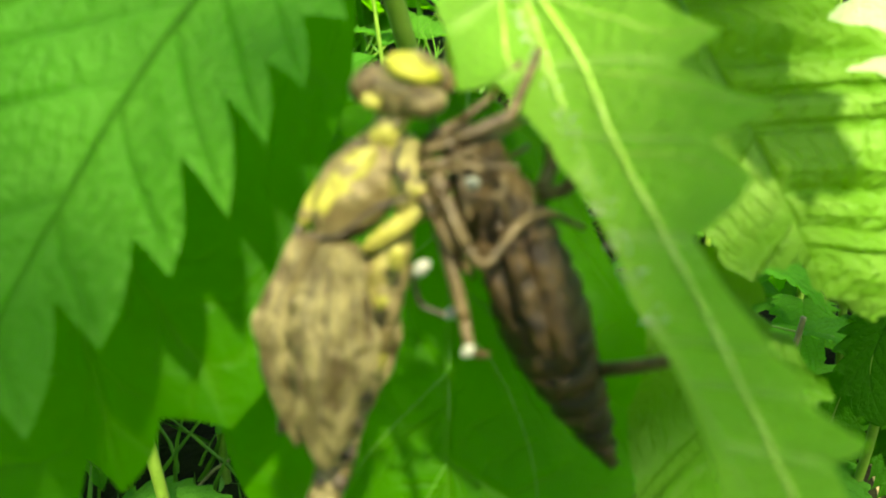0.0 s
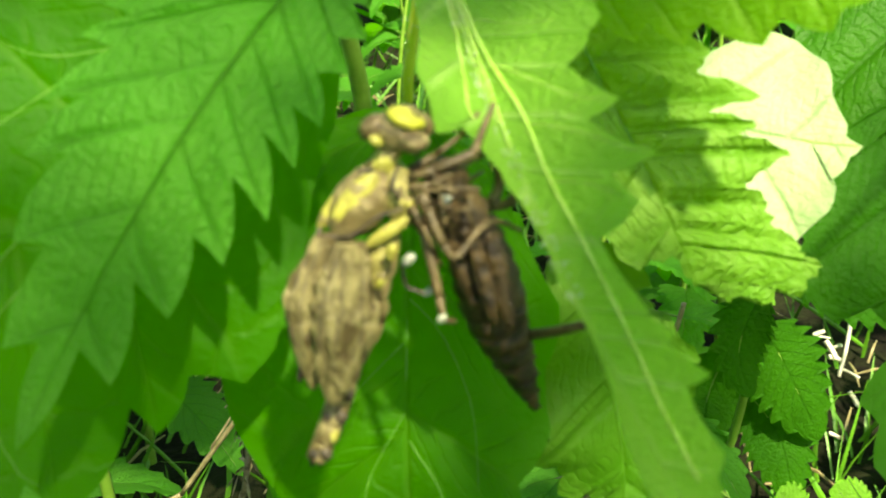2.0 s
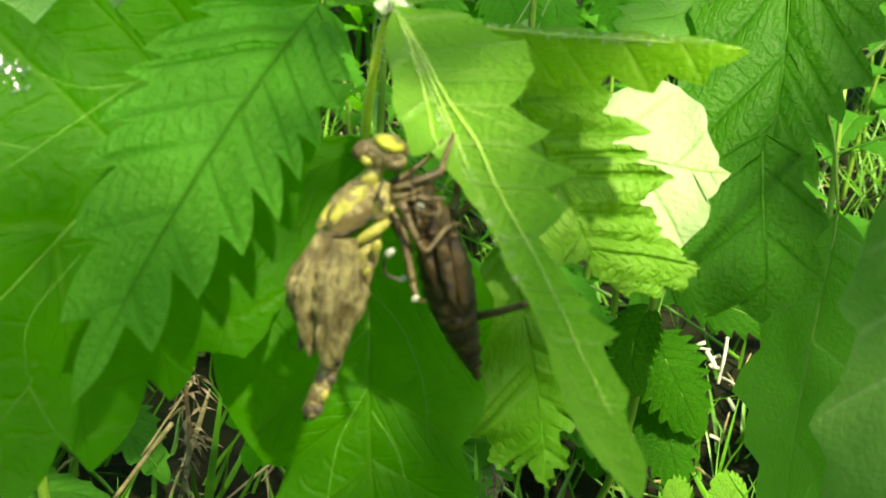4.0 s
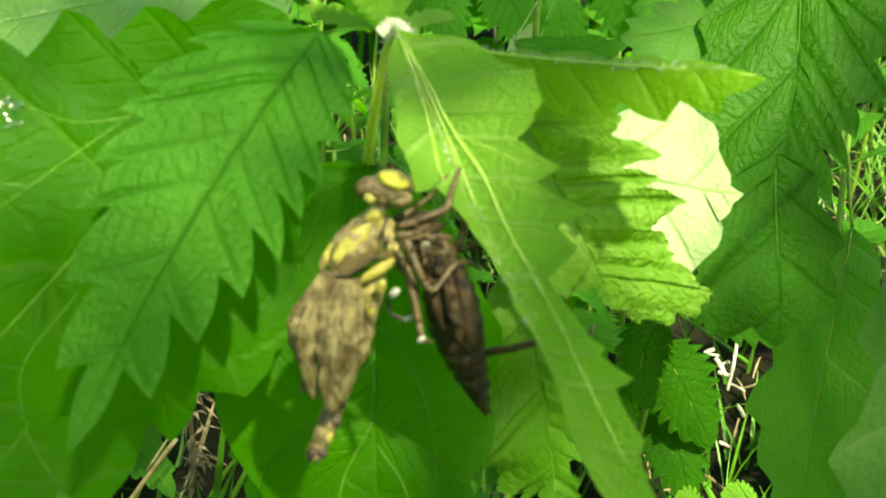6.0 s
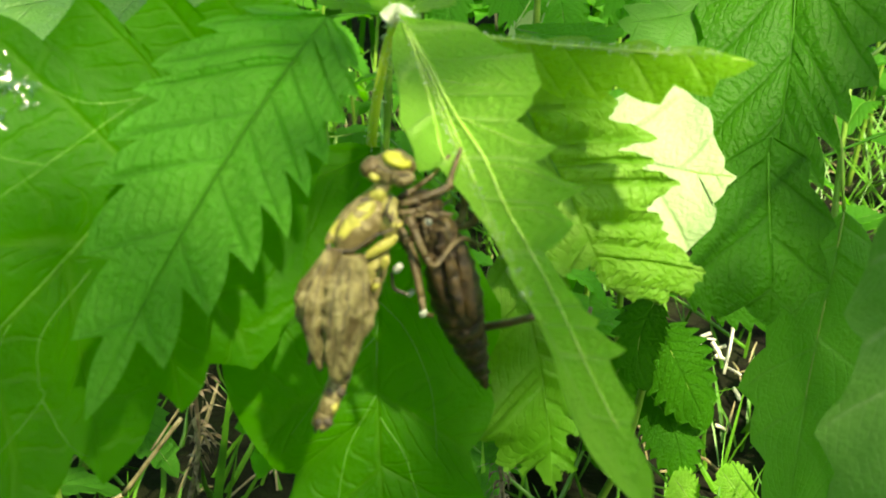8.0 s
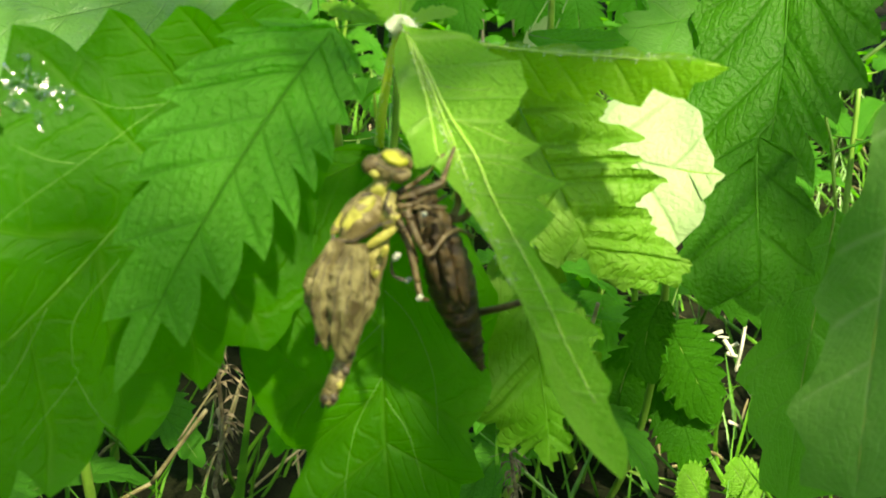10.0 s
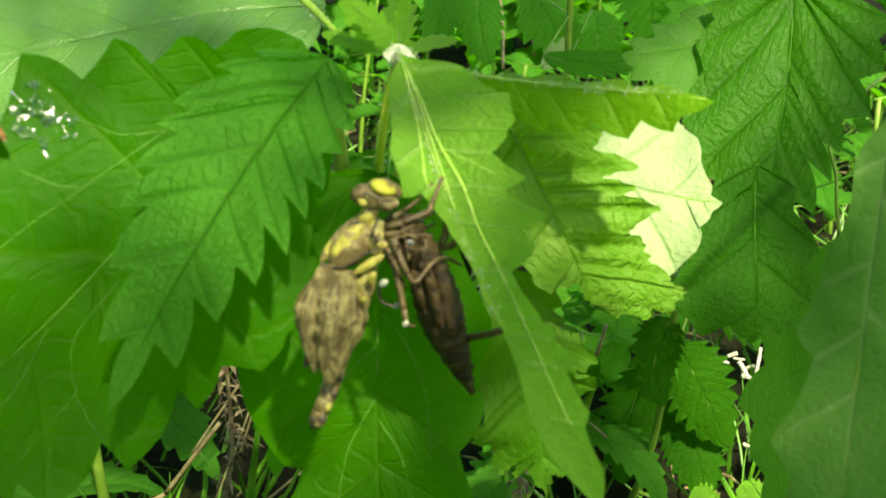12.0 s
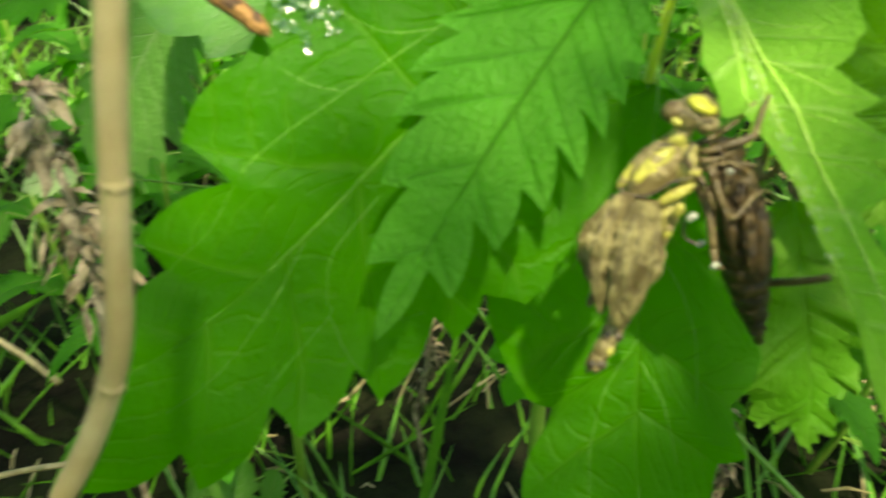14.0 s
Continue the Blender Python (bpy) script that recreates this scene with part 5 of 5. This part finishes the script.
# ---- unseen shrub added behind the viewer to shade the place ----
def build_shade_shrub():
    rng = random.Random(77)
    shrub = thing("shrub", "unseen leafy shrub added to throw soft shade", "shrub", (0, 0, 0))
    aside = Vector((0, 0, 1)).cross(sun_way).normalized()
    upward = sun_way.cross(aside)
    root = Vector((-0.55, -0.62, GROUND - 0.01))
    top = aside * -0.10 + upward * 0.12 + sun_way * 0.55
    trunk = smooth_line([root, root + Vector((0.01, 0.01, 0.25)), root.lerp(top, 0.6) + Vector((0, 0, 0.14)), top])
    part("trunk", tube(trunk, spread(len(trunk), 0.012, 0.004), 9), DRY_GREY, shrub)
    crown = bmesh.new()
    uv, fan = crown.loops.layers.uv.new("blade"), crown.loops.layers.uv.new("teeth")
    for i in range(66):
        for j in range(62):
            a = -0.215 + 0.0079 * i + rng.uniform(-0.004, 0.004)
            b = -0.06 + 0.0079 * j + rng.uniform(-0.004, 0.004)
            # gap and crown density are set to choose which plants get sun
            over, reach = 0.775 * b - 0.632 * a, 0.775 * a + 0.632 * b
            gap = (reach > 0.088 and (0.004 if reach < 0.10 else 0.008) < over < (0.041 if a < 0.115 else 0.034)) or (reach > 0.058 and 0.002 < over < 0.019)
            if a > 0.17 and b < 0.112:
                share = 0.95
            elif b > 0.15:
                share = 0.52 if b < 0.21 and -0.09 < a < 0.03 else 0.25 if b > 0.29 else 0.05
            elif a > 0.19:
                share = 0.25
            elif reach > 0.10 and over < 0.008:
                share = 0.04
            elif reach > 0.085 and 0.041 < over < 0.054:
                share = 0.05
            elif a < 0.018 and 0.030 < over < 0.052 and b < 0.068:
                share = 0.32
            elif a < 0.024 and 0.041 < over < 0.076:
                share = 0.26
            elif a < 0.024 and over > 0.041:
                share = 0.68 if a > -0.012 and over > 0.07 else 0.50 if a > -0.03 else 0.74 if b > 0.095 and a > -0.07 else 0.28 if a > -0.04 else 0.08
            elif b < 0.045:
                share = 0.38 if a > 0.06 else 0.10
            else:
                share = 0.05
            if gap or rng.random() < share:
                continue
            base = aside * a + upward * b + sun_way * rng.uniform(0.46, 0.66)
            turn = rng.uniform(0, 6.283)
            way = aside * math.cos(turn) + upward * math.sin(turn)
            face = sun_way + Vector((rng.uniform(-0.4, 0.4), rng.uniform(-0.4, 0.4), rng.uniform(-0.3, 0.3)))
            long = rng.uniform(0.0068, 0.0095)
            leaf = leaf_blade([base + way * long * k + Vector((0, 0, -0.002 * k * k)) for k in (-1, -0.33, 0.33, 1)], face, long * 0.6, teeth=3, bite=0.1, fold=(-8, -8), seed=i * 62 + j, span=1)
            verts = {v: crown.verts.new(v.co) for v in leaf.verts}
            marks, fans = leaf.loops.layers.uv["blade"], leaf.loops.layers.uv["teeth"]
            for f in leaf.faces:
                copy = crown.faces.new([verts[v] for v in f.verts])
                for new_loop, old_loop in zip(copy.loops, f.loops):
                    new_loop[uv].uv, new_loop[fan].uv = old_loop[marks].uv, old_loop[fans].uv
            leaf.free()
    part("crown", crown, LEAF_SHRUB, shrub)


build_shade_shrub()

# ---- grass, straw and litter ----
def blade_into(bm, root, tip, wide, bow, steps=9):
    """A folded blade of grass from root to tip."""
    root, tip, bow = Vector(root), Vector(tip), Vector(bow)
    along = (tip - root).normalized()
    side = along.cross(Vector((0.3, -1, 0.2))).normalized()
    keel = side.cross(along)
    rows = []
    for i in range(steps + 1):
        k = i / steps
        c = root.lerp(tip, k) + bow * math.sin(math.pi * 0.5 * k) * k
        w = wide * (1 - k ** 2.2) * (0.7 + 0.6 * k * (1 - k) * 2) + 0.0001
        rows.append([bm.verts.new(c - side * w), bm.verts.new(c + keel * w * 0.45), bm.verts.new(c + side * w)])
    for a, b in zip(rows, rows[1:]):
        bm.faces.new((a[0], a[1], b[1], b[0]))
        bm.faces.new((a[1], a[2], b[2], b[1]))
    return bm


def build_grass():
    rng = random.Random(21)
    # single blades that stand out
    for root, tip, wide, bow in (((-0.0760, 0.1250, -0.0980), (-0.0540, 0.1290, 0.0400), 0.0021, (0.002, 0, 0)), ((-0.1632, 0.2000, -0.1165), (-0.1465, 0.2200, -0.0555), 0.0016, (0.01, 0, 0)),
                                 ((-0.1540, 0.1700, -0.1529), (-0.1189, 0.2000, -0.0841), 0.0022, (0.006, 0, 0)), ((-0.2253, 0.1000, 0.0035), (-0.1654, 0.0900, 0.0388), 0.0022, (0.0, 0, 0.004)),
                                 ((-0.2161, 0.1600, -0.1173), (-0.2869, 0.1600, -0.0617), 0.0020, (0.0, 0, 0.006)), ((-0.2007, 0.2000, 0.0165), (-0.2148, 0.2100, 0.0562), 0.0020, (0.0, 0, 0.0)),
                                 ((0.0464, 0.2000, -0.0992), (0.0186, 0.2200, -0.0717), 0.0020, (0.0, 0, 0.003)), ((0.0269, 0.1700, -0.0882), (0.0243, 0.1800, -0.0310), 0.0018, (0.0, 0, 0.0))):
        g = thing("grass_blade", "single long blade of fresh green grass", "grass", group="grass blades")
        part("blade", blade_into(bmesh.new(), root, tip, wide, bow), GRASS, g)
    # straws
    for a, b, r in (((-0.1380, 0.1700, -0.0700), (-0.1098, 0.1700, -0.0510), 0.0010), ((-0.1098, 0.1700, -0.0510), (-0.0845, 0.1700, -0.0166), 0.0009), ((-0.1010, 0.2400, -0.0817), (-0.0926, 0.2500, -0.0561), 0.0006), ((-0.0840, 0.2100, -0.0876), (-0.0578, 0.2300, -0.0738), 0.0006), ((-0.1005, 0.1800, -0.0382), (-0.0804, 0.1900, -0.0100), 0.0005), ((-0.0969, 0.1900, -0.0688), (-0.0780, 0.2000, -0.0211), 0.0005), ((0.1165, 0.2500, -0.0793), (0.1258, 0.2600, -0.0697), 0.0005),
                    ((0.0532, 0.1500, 0.0288), (0.0556, 0.1500, 0.0404), 0.0007), ((0.1263, 0.2600, -0.0339), (0.1306, 0.2600, -0.0320), 0.0009), ((0.1316, 0.2600, -0.0364), (0.1352, 0.2560, -0.0420), 0.0011), ((0.1340, 0.2600, -0.0440), (0.1390, 0.2620, -0.0466), 0.0010), ((0.1234, 0.2600, -0.0366), (0.1270, 0.2600, -0.0375), 0.0008), ((0.1446, 0.2600, -0.0610), (0.1480, 0.2580, -0.0665), 0.0010), ((0.1390, 0.2600, -0.0820), (0.1440, 0.2600, -0.0846), 0.0009), ((0.1330, 0.2600, -0.0990), (0.1375, 0.2580, -0.1010), 0.0009), ((0.0572, 0.1900, -0.0253), (0.0668, 0.1900, -0.0353), 0.0006), ((0.1438, 0.2700, -0.0344), (0.1392, 0.2600, -0.0535), 0.0008), ((0.1371, 0.2720, -0.0482), (0.1417, 0.2700, -0.0444), 0.0008), ((0.1405, 0.2620, -0.0510), (0.1473, 0.2600, -0.0541), 0.0006), ((0.1346, 0.2800, -0.0465), (0.1400, 0.2800, -0.0471), 0.0006),
                    ((0.1194, 0.2700, -0.1003), (0.1339, 0.2800, -0.0950), 0.0009), ((0.1462, 0.2700, -0.0896), (0.1535, 0.2600, -0.0977), 0.0009), ((-0.1803, 0.2200, -0.1079), (-0.1637, 0.2300, -0.0958), 0.0007),
                    ((-0.1587, 0.1800, -0.1131), (-0.0868, 0.2100, -0.0917), 0.0009), ((-0.2287, 0.1000, -0.0521), (-0.1966, 0.1100, -0.0471), 0.0012), ((-0.2611, 0.1600, -0.0318), (-0.2236, 0.1500, -0.0451), 0.0014),
                    ((-0.1212, 0.2400, -0.0803), (-0.1092, 0.2000, -0.1272), 0.0008), ((0.0392, 0.2700, -0.1561), (0.0509, 0.2800, -0.1478), 0.0010), ((0.0179, 0.4200, 0.1017), (0.0206, 0.4000, 0.0656), 0.0010), ((0.0334, 0.4000, 0.1048), (0.0377, 0.4000, 0.0736), 0.0009)):
        # Straws on the right get the white that imitates sun glints.
        straw = thing("straw", "bleached dry straw, whitened to read as sun glints" if a[0] > 0.10 else "pale dry straw among the green", "straw", group="straws")
        a, b = Vector(a), Vector(b)
        line = smooth_line([a, a.lerp(b, 0.5) + Vector((0.02, 0, 0.03)) * (b - a).length, b], 4)
        part("culm", tube(line, [r * (1 + 0.2 * noise.noise(p * 500)) for p in line], 6), BLEACHED_GLINT if a.x > 0.10 else STRAW, straw)
    # turf and litter
    bm = bmesh.new()
    for n in range(6400):
        x, y = rng.uniform(-0.6, 0.6), rng.uniform(-0.35, 0.9)
        if rng.random() > 0.35 + 0.65 * (noise.noise(Vector((x * 12, y * 12, 7))) > -0.05):
            continue
        h = rng.uniform(0.02, 0.075)
        lean = Vector((rng.gauss(0, 0.5), rng.gauss(0, 0.5), 1)) * h
        root = Vector((x, y, GROUND - 0.004))
        blade_into(bm, root, root + lean, rng.uniform(0.0005, 0.0014), Vector((rng.gauss(0, 0.25) * h, rng.gauss(0, 0.25) * h, -0.15 * h)), 5)
    turf = new("grass", bpy.data.meshes.new("grass"))
    bm.to_mesh(turf.data)
    bm.free()
    turf.data.materials.append(GRASS)
    tagged(turf, "short green grass on dark soil", "grass", kind="stuff")
    bm = bmesh.new()
    for n in range(620):
        p = Vector((rng.uniform(-0.45, 0.5), rng.uniform(0.06, 0.8), GROUND + rng.uniform(0.0, 0.012)))
        way = Vector((rng.gauss(0, 1), rng.gauss(0, 1), rng.gauss(0, 0.25))).normalized() * rng.uniform(0.006, 0.03)
        tube_into(bm, [p, p + way * 0.5 + Vector((0, 0, 0.002)), p + way], [0.0005, 0.0007, 0.0003], 4)
    litter = new("litter", bpy.data.meshes.new("litter"))
    bm.to_mesh(litter.data)
    bm.free()
    litter.data.materials.append(STRAW)
    tagged(litter, "dry stems and straw strewn over the soil", "litter", kind="stuff")


build_grass()


# ---- nettles further back ----
def small_nettle(seed, tall, label):
    rng = random.Random(seed)
    plant = thing("nettle_plant", label, "plant", (0, 0, 0), "background nettles")
    sway = Vector((rng.uniform(-0.02, 0.02), rng.uniform(-0.02, 0.02), tall))
    line = smooth_line([(0, 0, -0.01), sway * 0.5 + Vector((0.004, 0, 0)), sway])
    part("stem", tube(line, spread(len(line), 0.0022, 0.0011), 7), STEM_GREEN, plant)
    turn = rng.uniform(0, 360)
    pairs = 4
    for n in range(pairs):
        k = 0.38 + 0.62 * n / (pairs - 1)
        p = line[min(len(line) - 1, round(k * (len(line) - 1)))]
        size = (0.058 - 0.022 * k) * rng.uniform(0.85, 1.15)
        for half in (0, 180):
            ang = radians(turn + 90 * n + half + rng.uniform(-15, 15))
            out = Vector((math.cos(ang), math.sin(ang), 0))
            base = p + out * 0.010
            pts = (base, base + out * size * 0.33 + Vector((0, 0, 0.04 * size)), base + out * size * 0.66 - Vector((0, 0, 0.08 * size)), base + out * size * 0.95 - Vector((0, 0, 0.38 * size)))
            add_leaf(plant, LEAF_NETTLE, pts, (out.x * 0.4, out.y * 0.4, 1), size * 0.30, teeth=9, bite=0.3, fold=(10, 10), pucker=0.0009, seed=seed * 20 + n * 2 + half, span=5, rib=0.0003, petiole=(p,))
    return plant


def build_background():
    rng = random.Random(77)
    kinds = [small_nettle(k, tall, lab) for k, (tall, lab) in enumerate(((0.13, "small stinging nettle in the shade behind"), (0.17, "stinging nettle with drooping toothed leaves behind"), (0.10, "low young nettle close to the soil")), 101)]
    places = [(0.10, 0.30), (0.19, 0.27), (-0.02, 0.36), (0.05, 0.44), (0.20, 0.42), (0.30, 0.36), (-0.12, 0.34), (-0.22, 0.26), (-0.20, 0.40),
              (-0.30, 0.34), (0.13, 0.52), (-0.05, 0.56), (0.27, 0.55), (-0.16, 0.58), (-0.34, 0.52), (0.38, 0.50), (0.02, 0.68), (0.20, 0.70), (-0.24, 0.74), (0.40, 0.72),
              (-0.10, 0.82), (0.12, 0.88), (0.32, 0.92), (-0.42, 0.70), (-0.17, 0.155), (0.24, 0.18)]
    for n in range(46):
        x, y = rng.uniform(-0.42, 0.48), rng.uniform(0.19, 0.62)
        if min((x - a) ** 2 + (y - b) ** 2 for a, b in places) > 0.0016:
            places.append((x, y))
    for n in range(60):
        ang, far = rng.uniform(0, 6.2832), rng.uniform(0.38, 1.05)
        x, y = math.cos(ang) * far, math.sin(ang) * far
        if min((x - a) ** 2 + (y - b) ** 2 for a, b in places) > 0.004:
            places.append((x, y))
    for n, (x, y) in enumerate(places):
        k = n % 3 if y > 0.26 or y < -0.2 else 2
        m = pose(x, y, GROUND, rng.uniform(-8, 8), rng.uniform(-8, 8), rng.uniform(0, 360))
        copy_thing(kinds[k], m)
    for n, plant in enumerate(kinds):
        plant.matrix_world = pose(-0.30 + 0.3 * n, 0.97, GROUND, 0, 0, 40 * n)
    bush(rng)


def bush(rng):
    """The far growth that closes the place and, added tall on all sides, blocks low skylight: stems with hanging leaves
    in one mesh, past counting.
    """
    bm = bmesh.new()
    uv, fan = bm.loops.layers.uv.new("blade"), bm.loops.layers.uv.new("teeth")
    for n in range(1000):
        ang = rng.uniform(0, 6.2832)
        far = 0.85 + 4.2 * rng.random() ** 2.2
        if noise.noise(Vector((math.cos(ang) * far * 1.3, math.sin(ang) * far * 1.3, 2))) < -0.25:
            continue
        root = Vector((math.cos(ang) * far, 0.1 + math.sin(ang) * far, GROUND - 0.01))
        tall = rng.uniform(0.30, 0.75)
        top = root + Vector((rng.gauss(0, 0.06), rng.gauss(0, 0.06), tall))
        tube_into(bm, [root, root.lerp(top, 0.5) + Vector((0.01, 0, 0)), top], [0.004, 0.003, 0.0015], 4)
        for m in range(10):
            c = root.lerp(top, 0.15 + 0.85 * m / 9)
            out = Vector((rng.gauss(0, 1), rng.gauss(0, 1), rng.gauss(-0.1, 0.3))).normalized()
            size = rng.uniform(0.06, 0.12)
            side = out.cross(Vector((rng.gauss(0, 0.3), rng.gauss(0, 0.3), 1))).normalized() * size * 0.32
            row = []
            for i in range(8):
                k = i / 7
                w = math.sin(math.pi * (0.06 + 0.94 * k)) * (1.0 if i % 2 else 0.72)
                mid = c + out * size * k + Vector((0, 0, -0.25 * size * k * k))
                row.append([bm.verts.new(mid - side * w), bm.verts.new(mid + Vector((0, 0, -0.06 * size))), bm.verts.new(mid + side * w)])
            for i in range(7):
                for j in (0, 1):
                    f = bm.faces.new((row[i][j], row[i][j + 1], row[i + 1][j + 1], row[i + 1][j]))
                    for loop, (a, b) in zip(f.loops, ((i, j), (i, j + 1), (i + 1, j + 1), (i + 1, j))):
                        loop[uv].uv, loop[fan].uv = (a / 7, b / 2), (a - abs(b - 1) * 0.6, abs(b - 1))
    growth = new("far_growth", bpy.data.meshes.new("far_growth"))
    bm.to_mesh(growth.data)
    bm.free()
    growth.data.materials.append(LEAF_NETTLE)
    tagged(growth, "dense green growth round the spot", "undergrowth", kind="stuff")


build_background()


# ---- water on the wet leaf ----
def build_water():
    sheet = bmesh.new()
    sheet.from_mesh(big.data)
    tree = BVHTree.FromBMesh(sheet)
    sheet.free()
    spot = Vector((-0.0562, 0.0195, 0.1470))
    way = Vector((-0.53, -0.62, -0.57))
    over = way.cross(Vector(BIG["facing"]).normalized())
    centre = tree.find_nearest(spot)[0]
    # a rippled film
    film = bmesh.new()
    count, grid = 72, {}
    for i in range(count):
        for j in range(count):
            x, y = (i / (count - 1) - 0.5) * 0.010, (j / (count - 1) - 0.5) * 0.014
            want = centre + over * y + way * x
            p, n, _, off = tree.find_nearest(want)
            if (p - want - n * (p - want).dot(n)).length > 0.0008:
                continue
            n = n if n.y < 0 else -n
            cover = 0.24 + noise.noise(Vector((x * 420, y * 420, 4))) + 0.6 * noise.noise(Vector((x * 1100, y * 1100, 1))) - (abs(x) / 0.0045) ** 3 * 0.4 - (abs(y) / 0.0065) ** 3 * 0.4
            if cover > 0.02:
                ripple = 0.0005 * noise.noise(Vector((x * 260, y * 620, 9))) + 0.0002 * noise.noise(Vector((x * 700, y * 700, 2)))
                grid[i, j] = film.verts.new(p + n * (0.0002 + 0.0006 * min(0.3, cover) + ripple * min(1, cover * 5)))
    for i in range(count - 1):
        for j in range(count - 1):
            corners = [grid.get(k) for k in ((i, j), (i + 1, j), (i + 1, j + 1), (i, j + 1))]
            if all(corners):
                film.faces.new(corners)
    for v in [v for v in film.verts if not v.link_faces]:
        film.verts.remove(v)
    bmesh.ops.recalc_face_normals(film, faces=film.faces)
    tagged(part("water_film", film, WATER, None), "thin rippled film of water glinting on a leaf", "water")


build_water()
